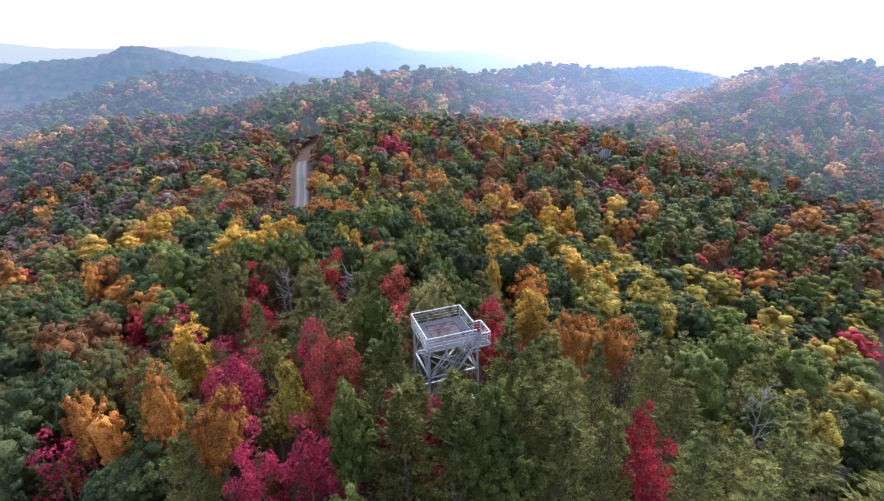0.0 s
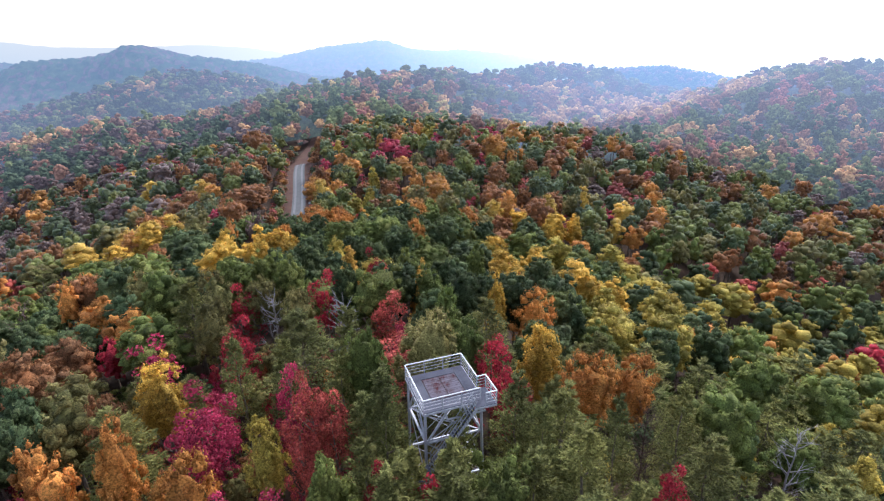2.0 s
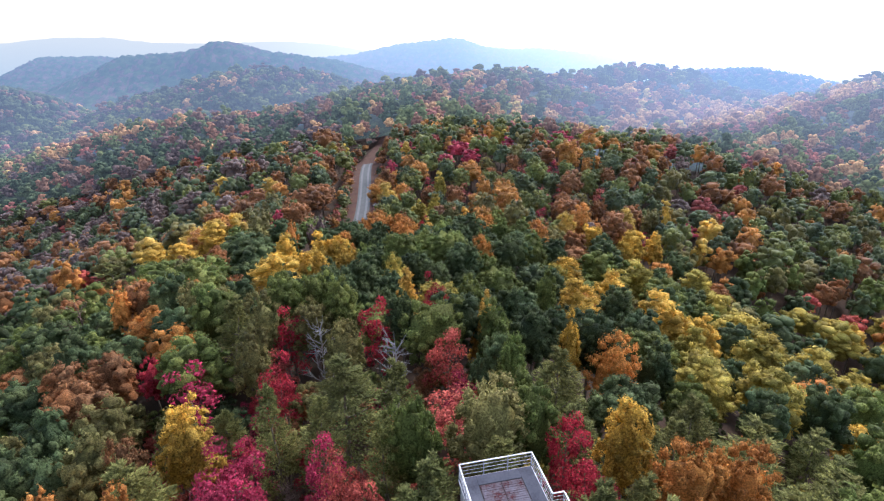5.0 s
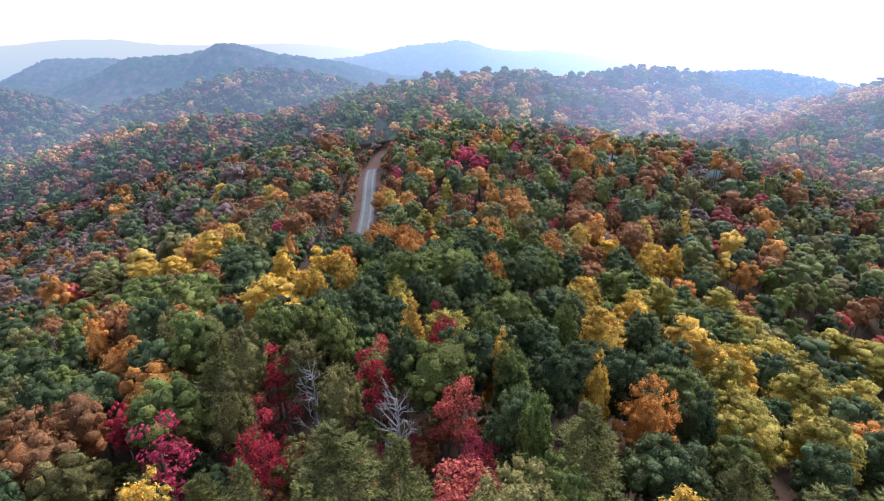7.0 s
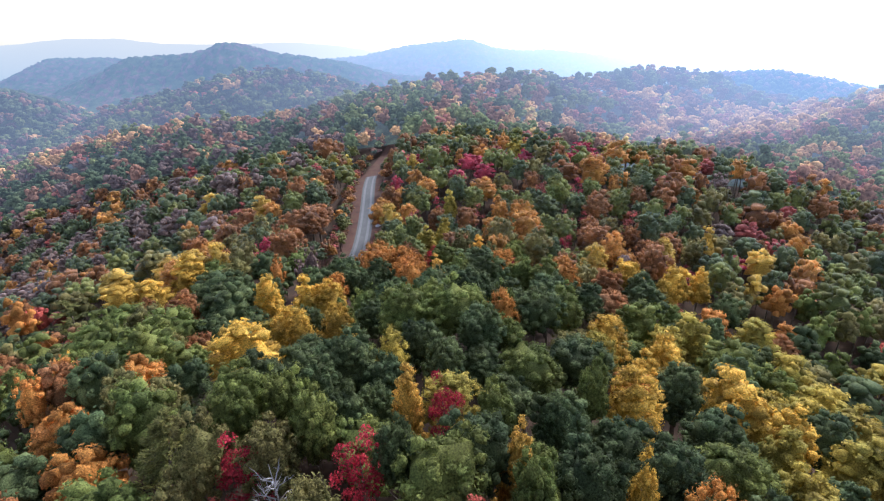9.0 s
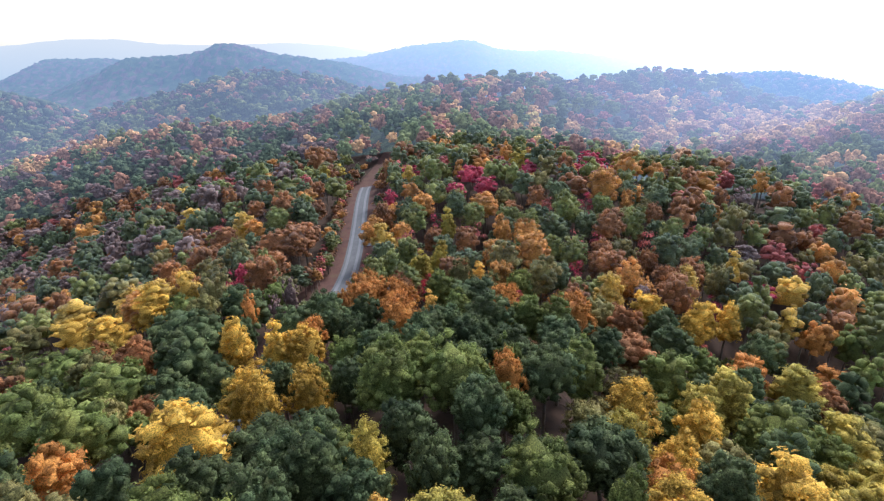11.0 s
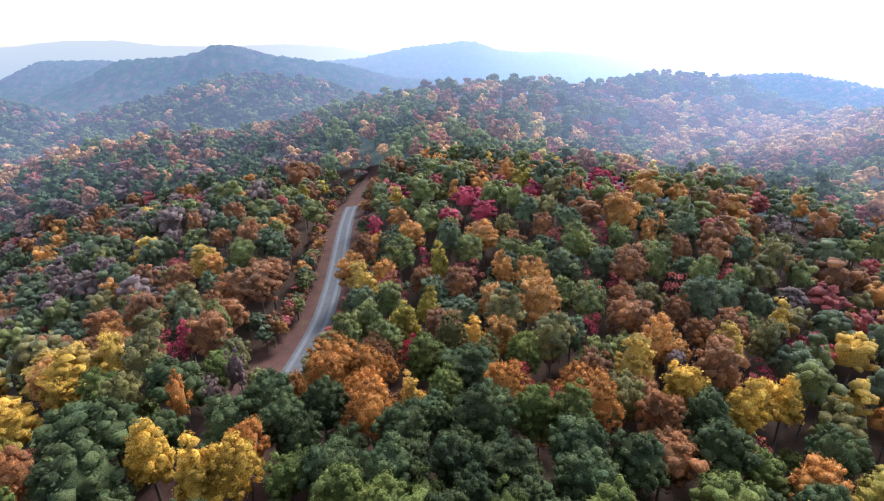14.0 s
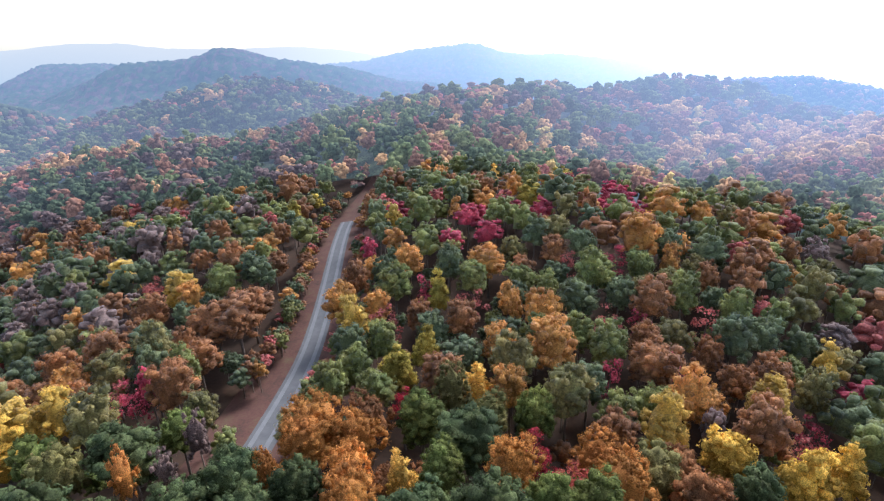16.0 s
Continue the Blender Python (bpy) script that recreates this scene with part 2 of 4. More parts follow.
# hills and hollows: centre x, y; half widths; height
RIDGE_OF_THE_TOWER = [(60, -73, 42, 20, -6.5), (-77, -73, 25, 25, -7.5), (-7, -37, 25, 12, 6.8), (28, -22, 17, 17, 9.9), (147, -22, 18, 41, -6.5), (-145, -5, 33, 74, -5.6), (-23, -5, 32, 15, 11.1), (51, 15, 15, 15, 5.7), (5, 37, 37, 37, 47.3), (-47, 37, 17, 17, 10.3), (66, 63, 19, 44, 11.7), (105, 63, 19, 19, 7.5), (-61, 91, 31, 31, 26.5), (7, 91, 37, 17, 6.6), (277, 91, 31, 31, 8.9), (8, 124, 25, 25, 14.8), (-120, 124, 25, 25, 8.3), (84, 124, 17, 39, -3.6), (-107, 161, 28, 28, 8.5)]
SLOPES_BY_THE_ROAD = [(357, 161, 69, 32, 8.1), (-49, 161, 28, 28, 8.3), (-352, 202, 46, 46, 6.4), (405, 202, 78, 37, 9.6), (241, 202, 32, 32, 2.8), (10, 202, 32, 32, -4.5), (123, 250, 36, 36, 9.8), (-101, 250, 36, 36, 8.4), (-213, 250, 36, 36, -7.1), (267, 304, 59, 59, 23.2), (-242, 304, 41, 41, -9.5), (183, 304, 29, 65, 8.9), (-454, 304, 41, 41, 8.2), (-30, 304, 41, 41, -6.3), (15, 365, 115, 264, 69.3), (63, 365, 46, 46, -14.2), (303, 365, 79, 37, 12.3), (448, 365, 46, 46, -6.4), (-322, 365, 46, 46, -10.2)]
SPURS_BEYOND = [(-222, 424, 58, 24, 11), (-178, 365, 46, 46, 7.4), (399, 434, 117, 117, 59.2), (-202, 434, 76, 76, 22.5), (126, 434, 53, 53, -18), (290, 434, 53, 53, 10.7), (-311, 434, 53, 53, 11.2), (-421, 434, 53, 53, -4.5), (399, 434, 53, 53, 8.6), (701, 513, 86, 86, 15), (81, 513, 60, 60, 20.2), (-167, 513, 60, 60, -13.1), (-43, 513, 60, 60, 4.3), (-663, 513, 147, 69, 5.5), (267, 513, 101, 48, -10.3), (577, 513, 60, 60, 11.3), (232, 603, 68, 68, 33.7), (-471, 603, 68, 68, -14.5), (373, 603, 68, 68, -6.1), (-119, 603, 47, 108, 13.7)]
HILLS_ACROSS = [(21, 603, 68, 68, -12.8), (-260, 603, 68, 68, 11.5), (162, 603, 47, 108, 18.5), (795, 603, 68, 68, 9.2), (-753, 603, 47, 108, 5.9), (-215, 704, 77, 77, 51.3), (-375, 704, 77, 77, 22.3), (982, 704, 111, 111, 17), (264, 704, 77, 77, 21.4), (104, 704, 77, 77, -13.5), (583, 704, 77, 77, -3.6), (27, 819, 61, 140, -12.8), (-969, 819, 136, 310, 17.3), (209, 819, 87, 87, -6.9), (-607, 819, 61, 140, -4.4), (-335, 819, 87, 87, 10.5), (-277, 950, 168, 79, -22.6), (1265, 950, 168, 79, 5.1), (1265, 950, 143, 143, 5.9)]
HILLS = RIDGE_OF_THE_TOWER + SLOPES_BY_THE_ROAD + SPURS_BEYOND + HILLS_ACROSS
# long far ridges: half width, then the crest line x, y, z
FAR_RIDGES = [
    (95, [(-900, 690, -16), (-640, 700, -22), (-560, 715, -33), (-510, 720, -47), (-470, 725, -78)]),
    (110, [(360, 880, -60), (410, 900, -46), (494, 900, -45), (551, 900, -56), (640, 900, -75)]),
    (150, [(-860, 1250, -95), (-744, 1280, -41), (-694, 1280, -21), (-574, 1280, -18), (-529, 1280, -10), (-502, 1280, 3), (-471, 1280, 4), (-436, 1280, -4), (-395, 1280, -16), (-333, 1280, -25), (-222, 1290, -43), (-120, 1300, -75)]),
    (170, [(-1260, 1480, -126), (-1172, 1500, -92), (-1032, 1500, -29), (-885, 1500, -31), (-760, 1520, -44), (-640, 1540, -70)]),
    (240, [(-470, 1740, -70), (-377, 1750, -56), (-275, 1750, -50), (-189, 1750, -33), (-120, 1750, -22), (22, 1750, -9), (63, 1750, -11), (121, 1750, -33), (206, 1750, -44), (289, 1750, -42), (373, 1750, -51), (520, 1760, -74), (700, 1780, -100)]),
    (300, [(400, 2300, -90), (614, 2300, -84), (734, 2300, -70), (809, 2300, -63), (899, 2300, -83), (1067, 2300, -108), (1500, 2300, -150)]),
    (330, [(-3300, 2800, -40), (-2356, 2800, -25), (-2045, 2800, -10), (-1901, 2800, 7), (-1624, 2800, 5), (-1411, 2800, -22), (-1141, 2800, -32), (-759, 2800, -27), (-544, 2800, -49), (-300, 2800, -90)]),
    (380, [(100, 3300, -85), (311, 3300, -59), (626, 3300, -56), (812, 3300, -36), (1000, 3300, -46), (1254, 3300, -80), (1573, 3300, -118), (3300, 3300, -150)]),
]


def along_ridge(x, y, line):
    """How far each place lies from a crest line, and the crest's height there."""
    far, high = np.full(np.shape(x), 1e9), np.zeros(np.shape(x))
    for (ax, ay, az), (bx, by, bz) in zip(line, line[1:]):
        t = np.clip(((x - ax) * (bx - ax) + (y - ay) * (by - ay)) / ((bx - ax) ** 2 + (by - ay) ** 2), 0, 1)
        d = np.hypot(x - ax - t * (bx - ax), y - ay - t * (by - ay))
        high = np.where(d < far, az + t * (bz - az), high)
        far = np.minimum(far, d)
    return far, high


def ground(x, y):
    x, y = np.asarray(x, float), np.asarray(y, float)
    z = BASE + 0.0 * x
    for cx, cy, ax, ay, h in HILLS:
        z = z + h * np.exp(-(((x - cx) / ax) ** 2 + ((y - cy) / ay) ** 2) / 2)
    if np.max(y) > 560:
        fade = np.clip((y - 760) / 120, 0, 1)
        fade = fade * fade * (3 - 2 * fade)
        z = z + (-95 - 40 * np.clip((y - 900) / 900, 0, 1) - z) * fade
        for half, line in FAR_RIDGES:
            d, top = along_ridge(x, y, line)
            z = z + np.maximum(top - z, 0) * np.exp(-((d / half) ** 2))
    return z


# ---- the road ----
ROAD = [(-34.5, 118), (-31.8, 137.1), (-29.7, 158.9), (-29, 183.8), (-28.7, 202.9), (-29.5, 216.9), (-30.6, 230.7), (-32.2, 246), (-34.9, 268), (-37.2, 291), (-36.2, 304), (-34, 318), (-31.5, 334), (-30, 350)]


def spline(points, step):
    p = np.array(points, float)
    d = np.concatenate([[0], np.cumsum(np.hypot(*np.diff(p, axis=0).T))])
    s = np.arange(0, d[-1], step)
    q = np.stack([np.interp(s, d, p[:, 0]), np.interp(s, d, p[:, 1])], 1)
    k = np.hanning(15)
    k /= k.sum()
    pad = np.concatenate([np.repeat(q[:1], 7, 0), q, np.repeat(q[-1:], 7, 0)])
    return np.stack([np.convolve(pad[:, 0], k, "valid"), np.convolve(pad[:, 1], k, "valid")], 1)


RC = spline(ROAD, 2.0)
RT = np.gradient(RC, axis=0)
RT /= np.linalg.norm(RT, axis=1)[:, None]
RN = np.stack([RT[:, 1], -RT[:, 0]], 1)     # to the right of the way


def mesh_from(name, verts, faces, mats, index=None, smooth=False):
    """A mesh from arrays of corners and of equal faces."""
    me = bpy.data.meshes.new(name)
    verts, faces = np.asarray(verts, np.float32), np.asarray(faces, np.int32)
    k = faces.shape[1]
    me.vertices.add(len(verts))
    me.vertices.foreach_set("co", verts.ravel())
    me.loops.add(faces.size)
    me.loops.foreach_set("vertex_index", faces.ravel())
    me.polygons.add(len(faces))
    me.polygons.foreach_set("loop_start", np.arange(0, faces.size, k, dtype=np.int32))
    me.polygons.foreach_set("loop_total", np.full(len(faces), k, np.int32))
    for m in mats:
        me.materials.append(m)
    if index is not None:
        me.polygons.foreach_set("material_index", np.asarray(index, np.int32))
    me.polygons.foreach_set("use_smooth", np.full(len(faces), smooth, bool))
    me.update(calc_edges=True)
    return me


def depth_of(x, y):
    """How far off a place counts for the painted haze, weighted up on the sun's side."""
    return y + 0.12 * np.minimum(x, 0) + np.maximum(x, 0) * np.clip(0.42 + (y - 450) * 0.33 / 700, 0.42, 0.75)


def grid_axis(near, far, fine, steps):
    a = np.arange(0, near, fine)
    b = near + (far - near) * (np.arange(1, steps + 1) / steps) ** 2
    return np.concatenate([a, [near], b])


gy = grid_axis(700, 4600, 6, 60)
gx = grid_axis(330, 4400, 6, 50)
gx = np.concatenate([-gx[:0:-1], gx])
gy = np.concatenate([np.array([-1500, -900, -600, -400, -300, -220, -160, -120, -90, -60, -40, -20.0]), gy])
GX, GY = np.meshgrid(gx, gy)
GZ = ground(GX, GY)
# the roadbed is cut a little into the slope
near_road = np.argwhere((GX > -70) & (GX < 0) & (GY > 110) & (GY < 390))
for a, c in near_road:
    d = np.hypot(RC[:, 0] - GX[a, c], RC[:, 1] - GY[a, c]).min()
    GZ[a, c] -= 0.5 * max(0.0, min(1.0, (16 - d) / 5))
nx, ny = len(gx), len(gy)
ii = (np.arange(ny - 1)[:, None] * nx + np.arange(nx - 1)).ravel()
# beyond depth 340 the ground takes the green with haze in its emission
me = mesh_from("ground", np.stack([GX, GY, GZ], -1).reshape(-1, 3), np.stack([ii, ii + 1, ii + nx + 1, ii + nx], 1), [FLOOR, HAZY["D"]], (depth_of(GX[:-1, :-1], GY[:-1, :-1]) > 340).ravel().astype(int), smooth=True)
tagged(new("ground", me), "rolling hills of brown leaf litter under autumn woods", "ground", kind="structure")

def strip(name, offsets, lift, mat, label, category, tracks=None, y0=0, y1=999):
    on = (RC[:, 1] >= y0) & (RC[:, 1] <= y1)
    pts = [RC[on] + RN[on] * o for o in offsets]
    v = np.stack([np.concatenate([p, (ground(p[:, 0], p[:, 1]) + lift)[:, None]], 1) for p in pts], 1)
    n, k = v.shape[:2]
    f = (np.arange(n - 1)[:, None] * k + np.arange(k - 1)).ravel()
    me = mesh_from(name, v.reshape(-1, 3), np.stack([f, f + k, f + k + 1, f + 1], 1)[:, ::-1], [mat] + ([tracks] if tracks else []), np.tile([c in (1, 2, 5, 6) if tracks else 0 for c in range(k - 1)], n - 1).astype(int), smooth=True)
    return tagged(new(name, me), label, category, kind="structure")


strip("road", np.array([-2.7, -2.0, -1.55, -1.1, 0.0, 0.9, 1.35, 1.8, 2.7]), 0.05, ASPHALT, "worn grey asphalt road with paler wheel tracks", "road", TRACKS, y1=295)
strip("verge_left", np.linspace(-11, -2.65, 8), 0.0, VERGE, "broad reddish verge of fallen leaves and thin grass", "verge", y1=301)
strip("verge_right", np.linspace(2.65, 13, 6), 0.0, VERGE, "narrow reddish verge of fallen leaves and thin grass", "verge", y1=301)
strip("verge_beyond", np.linspace(-5, 5, 7), 0.02, VERGE, "reddish leafy cutting beyond the crest of the road", "verge", y0=288)


def patch(name, points, width, mat, label, category):
    """A narrow strip of ground cover along a few points."""
    q = spline(points, 0.8)
    t = np.gradient(q, axis=0)
    t /= np.linalg.norm(t, axis=1)[:, None] + 1e-9
    side = np.stack([t[:, 1], -t[:, 0]], 1)
    w = width * (0.7 + 0.3 * np.sin(np.arange(len(q)) * 1.3))[:, None]
    rows = [q + side * w * k for k in (-0.5, -0.17, 0.17, 0.5)]
    v = np.stack([np.concatenate([p, (ground(p[:, 0], p[:, 1]) + 0.12)[:, None]], 1) for p in rows], 1)
    f = (np.arange(len(q) - 1)[:, None] * 4 + np.arange(3)).ravel()
    me = mesh_from(name, v.reshape(-1, 3), np.stack([f + 1, f + 5, f + 4, f], 1), [mat], smooth=True)
    return tagged(new(name, me), label, category, kind="structure")


patch("ground_track", [(-27, 223.7), (-22, 224.4), (-17.5, 225.8), (-13, 228)], 2.6, PALE, "pale gravel side track off the road", "track")
patch("ground_clearing", [(62.9, 53.8), (69.6, 56), (77.2, 59.1), (87.7, 63.1)], 3.4, PALE, "pale bare ground in a gap among the trees", "clearing")

# ---- trees: shapes ----
def ico(level):
    bm = bmesh.new()
    bmesh.ops.create_icosphere(bm, subdivisions=level, radius=1.0)
    v = np.array([p.co[:] for p in bm.verts])
    f = np.array([[p.index for p in q.verts] for q in bm.faces])
    bm.free()
    return v, f


ICO = {1: ico(1), 2: ico(2), 3: ico(3)}
top = ICO[1][0][ICO[1][1]].mean(1)[:, 2] > -0.45
ICO[0] = (ICO[1][0], ICO[1][1][top])     # the same without its underside


def frames(nrm, rs):
    """Two directions across each normal, turned at random."""
    a = rs.normal(size=nrm.shape)
    u = np.cross(nrm, a)
    u /= np.linalg.norm(u, axis=1)[:, None] + 1e-9
    return u, np.cross(nrm, u)


def sprays(pos, nrm, size, long, rs):
    """A pointed, tilted leaf spray at each place: corners and triangles."""
    u, v = frames(nrm, rs)
    s = (size * rs.uniform(0.6, 1.35, len(pos)))[:, None]
    c = np.stack([pos - u * s * long - v * s * 0.5, pos + v * s * 0.75 + nrm * s * 0.3, pos + u * s * long - v * s * 0.35 + nrm * s * rs.uniform(-0.4, 0.4, (len(pos), 1))], 1)
    return c.reshape(-1, 3), 3 * np.arange(len(pos))[:, None] + np.arange(3)


SHAPES = {  # crown radius, foot and top of the crown, boughs, their spread
    "round": (3.6, 4.4, 15.0, 5, 0.5), "tall": (3.0, 3.4, 15.0, 4, 0.38), "cone": (2.0, 2.0, 15.0, 1, 0.0),
    "thin": (3.0, 4.6, 15.0, 4, 0.48), "pine": (3.4, 5.0, 15.0, 1, 0.0),
}


def fib(n, low, rs):
    """n directions spread over a ball above the height low."""
    k = np.arange(n) + 0.5
    z = 1 - (1 - low) * k / n
    a = k * 2.39996 + rs.uniform(0, 6.28)
    q = np.sqrt(np.maximum(0, 1 - z * z))
    return np.stack([q * np.cos(a), q * np.sin(a), z], 1)


def crown(shape, seed, lobes, level, cards, size, long=1.0, core=0.78):
    """A crown in metres over a tree 15 m high: boughs that bear noisy lobes, leaf sprays all over them."""
    rs = np.random.default_rng(seed)
    r, z0, z1, boughs, spread = SHAPES[shape]
    tall = z1 - z0
    V, F, base = [], [], 0
    bv, bf = ICO[level]
    centres = []
    if shape == "pine":
        for k in range(lobes):     # flat sprays in whorls, shorter towards the top
            h = (k + 0.5) / lobes
            out = r * (1 - h**1.6) * rs.uniform(0.45, 0.95)
            a = k * 2.39996 + rs.uniform(-0.5, 0.5)
            rad = r * rs.uniform(0.24, 0.36) * (1.1 - 0.55 * h)
            centres.append((np.array([out * np.cos(a), out * np.sin(a), z0 + tall * h * 0.97 + rs.uniform(-0.3, 0.3)]), rad, np.array([1.35, 1.35, 0.36]), a))
    else:
        per = max(2, lobes // boughs)
        for j in range(boughs):
            a0 = j * 2.39996 + rs.uniform(-0.5, 0.5)
            off = 0.0 if j == 0 else r * spread * rs.uniform(0.7, 1.1)
            rb = r * rs.uniform(0.5, 0.66) if boughs > 1 else r * 0.8
            hb = tall * rs.uniform(0.34, 0.46)
            peak = z1 - (0 if j == 0 else tall * rs.uniform(0.08, 0.42))
            mid = np.array([off * np.cos(a0), off * np.sin(a0), peak - hb])
            for d in fib(per, -0.45, rs):
                rad = rb * rs.uniform(0.40, 0.58)
                d = d + rs.normal(0, 0.12, 3)
                c = mid + d * np.array([max(0.1, rb - rad * 0.6), max(0.1, rb - rad * 0.6), max(0.1, hb - rad * 0.5)])
                centres.append((c, rad, np.array([1, 1, rs.uniform(0.85, 1.15)]), np.arctan2(c[1], c[0])))
    for c, rad, flat, a in centres:
        nv = bv * (1 + rs.uniform(-0.2, 0.2, (len(bv), 1)))
        V.append(c + nv * rad * core * flat)
        F.append(bf + base)
        base += len(bv)
        out = rs.normal(size=(cards, 3))
        out += np.array([np.cos(a), np.sin(a), 0.7]) * 0.7
        out /= np.linalg.norm(out, axis=1)[:, None]
        p = c + out * rad * flat * rs.uniform(0.72, 1.2, (cards, 1))
        nr = out + rs.normal(size=out.shape) * 0.5
        nr /= np.linalg.norm(nr, axis=1)[:, None]
        cv, cf = sprays(p, nr, size, long, rs)
        V.append(cv)
        F.append(cf + base)
        base += len(cv)
    if core > 0.5:     # the dark heart of the crown
        V.append(bv * np.array([r * 0.45, r * 0.45, tall * 0.34]) + [0, 0, z0 + tall * 0.42])
        F.append(bf + base)
    return np.concatenate(V), np.concatenate(F)


def billow(shape, seed, swells, clumps, clump, cards, size, shell=2, loose=0.1, low=-0.55):
    """A domed crown of rough leaf clumps over a few great swellings, leaf sprays round the clumps, a dark shell within."""
    rs = np.random.default_rng(seed)
    r, z0, z1 = SHAPES[shape][:3]
    axes = np.array([r * rs.uniform(0.9, 1.1), r * rs.uniform(0.9, 1.1), (z1 - z0) / 2])
    mid = np.array([0, 0, (z0 + z1) / 2])
    lobe = fib(swells, -0.5, rs) + rs.normal(0, 0.2, (swells, 3))
    lobe /= np.linalg.norm(lobe, axis=1)[:, None]
    swell = rs.uniform(0.1, 0.48, swells)
    wide = 2.0 / math.sqrt(swells) * rs.uniform(0.75, 1.15, swells)
    lean = rs.normal(0, 0.3, 2)

    def outside(d):
        ang = np.arccos(np.clip(d @ lobe.T, -1, 1))
        q = (swell * np.sqrt(np.clip(1 - (ang / wide) ** 2, 0, 1))).max(1)
        p = d * axes * (0.62 + q)[:, None]
        if shape in ("tall", "cone"):
            p[:, :2] *= 1.1 - 0.3 * (d[:, 2:] + 0.6)
        p[:, :2] += lean * (p[:, 2:] / axes[2])
        return p + mid

    bv, bf = ICO[shell]
    bf = bf[bv[bf].mean(1)[:, 2] > -0.62]
    V, F, n = [mid + (outside(bv) - mid) * 0.84], [bf], len(bv)
    iv, jf = ICO[0]
    d = fib(clumps, low, rs) + rs.normal(0, 0.1, (clumps, 3))
    d /= np.linalg.norm(d, axis=1)[:, None]
    at = outside(d)
    at = mid + (at - mid) * rs.uniform(0.86, 1.04, (clumps, 1))
    for c, way in zip(at, d):
        rad = r * clump * rs.uniform(0.65, 1.35)
        a = rs.uniform(0, 6.28)
        turn = np.array([[math.cos(a), -math.sin(a), 0], [math.sin(a), math.cos(a), 0], [0, 0, 1]])
        V.append(c + (iv @ turn.T) * rad * rs.uniform(0.62, 1.3, (len(iv), 1)) * [1, 1, 0.85])
        F.append(jf + n)
        n += len(iv)
        if cards:
            out = rs.normal(size=(cards, 3)) + way * 0.5 + [0, 0, 0.45]
            out /= np.linalg.norm(out, axis=1)[:, None]
            p = c + out * rad * rs.uniform(0.8, 1.15 + loose, (cards, 1))
            nr = out + rs.normal(size=out.shape) * 0.35
            nr /= np.linalg.norm(nr, axis=1)[:, None]
            cv, cf = sprays(p, nr, size, 1.0, rs)
            V.append(cv)
            F.append(cf + n)
            n += len(cv)
    return np.concatenate(V), np.concatenate(F)


def plumes(seed, boughs, cards, size, wide=1.0):
    """A pine's crown: layered boughs, each a flat feathery plume of needle tufts."""
    rs = np.random.default_rng(seed)
    r, z0, z1 = SHAPES["pine"][:3]
    V, F, n = [], [], 0
    for k in range(boughs):
        h = (k + 0.5) / boughs
        a = k * 2.39996 + rs.uniform(-0.4, 0.4)
        ln = max(0.7, r * (1.05 - 0.85 * h**1.8) * rs.uniform(0.65, 1.1))
        way = np.array([np.cos(a), np.sin(a), 0.0])
        side = np.array([-np.sin(a), np.cos(a), 0.0])
        z = z0 + (z1 - z0) * h + rs.uniform(-0.3, 0.3)
        rise = rs.uniform(0.05, 0.4)
        u = rs.uniform(0.12, 1.0, cards) ** 0.7
        w = rs.normal(0, 1, cards) * 0.2 * ln * wide * np.sqrt(np.maximum(0.05, 1.1 - u)) * (0.4 + u)
        p = way * (u * ln)[:, None] + side * w[:, None]
        p[:, 2] = z + rise * u * ln * 0.5 - 0.10 * np.abs(w) + rs.normal(0, 0.13, cards)
        t = way + side * (w / ln * 2.0 + rs.normal(0, 0.35, cards))[:, None] + np.array([0, 0, 1.0]) * rs.normal(0.35, 0.3, (cards, 1))
        t /= np.linalg.norm(t, axis=1)[:, None]
        q = np.cross(t, np.array([0, 0, 1.0]) + rs.normal(0, 0.45, (cards, 3)))
        q /= np.linalg.norm(q, axis=1)[:, None] + 1e-9
        s = (size * rs.uniform(0.6, 1.4, cards))[:, None]
        c = np.stack([p - t * s * 0.8 - q * s * 0.42, p - t * s * 0.8 + q * s * 0.42, p + t * s * 1.3], 1).reshape(-1, 3)
        V.append(c)
        F.append(3 * np.arange(cards)[:, None] + np.arange(3) + n)
        n += 3 * cards
    return np.concatenate(V), np.concatenate(F)


def tube(points, radii, sides, base=0):
    """A tapered bent tube."""
    p = np.asarray(points, float)
    ang = np.arange(sides) * 2 * np.pi / sides
    V, F = [], []
    for k, (q, rad) in enumerate(zip(p, radii)):
        t = p[min(k + 1, len(p) - 1)] - p[max(k - 1, 0)]
        t = t / (np.linalg.norm(t) + 1e-9)
        u = np.cross(t, [0.3, 0.9, 0.2])
        u /= np.linalg.norm(u) + 1e-9
        w = np.cross(t, u)
        V.append(q + rad * (np.cos(ang)[:, None] * u + np.sin(ang)[:, None] * w))
    for k in range(len(p) - 1):
        for s in range(sides):
            a, b = k * sides + s, k * sides + (s + 1) % sides
            F += [(a, b, b + sides), (a, b + sides, a + sides)]
    return np.concatenate(V), np.array(F) + base


def trunk(seed, sides=6, top=12.5, girth=0.24):
    """A tapered, slightly bent stem over a tree 15 m high."""
    rs = np.random.default_rng(seed)
    hs = np.linspace(-1.2, top, 6)
    line = np.stack([rs.normal(0, 0.12, 6), rs.normal(0, 0.12, 6), hs], 1)
    return tube(line, girth * np.array([1.35, 1.0, 0.85, 0.65, 0.42, 0.12]), sides)


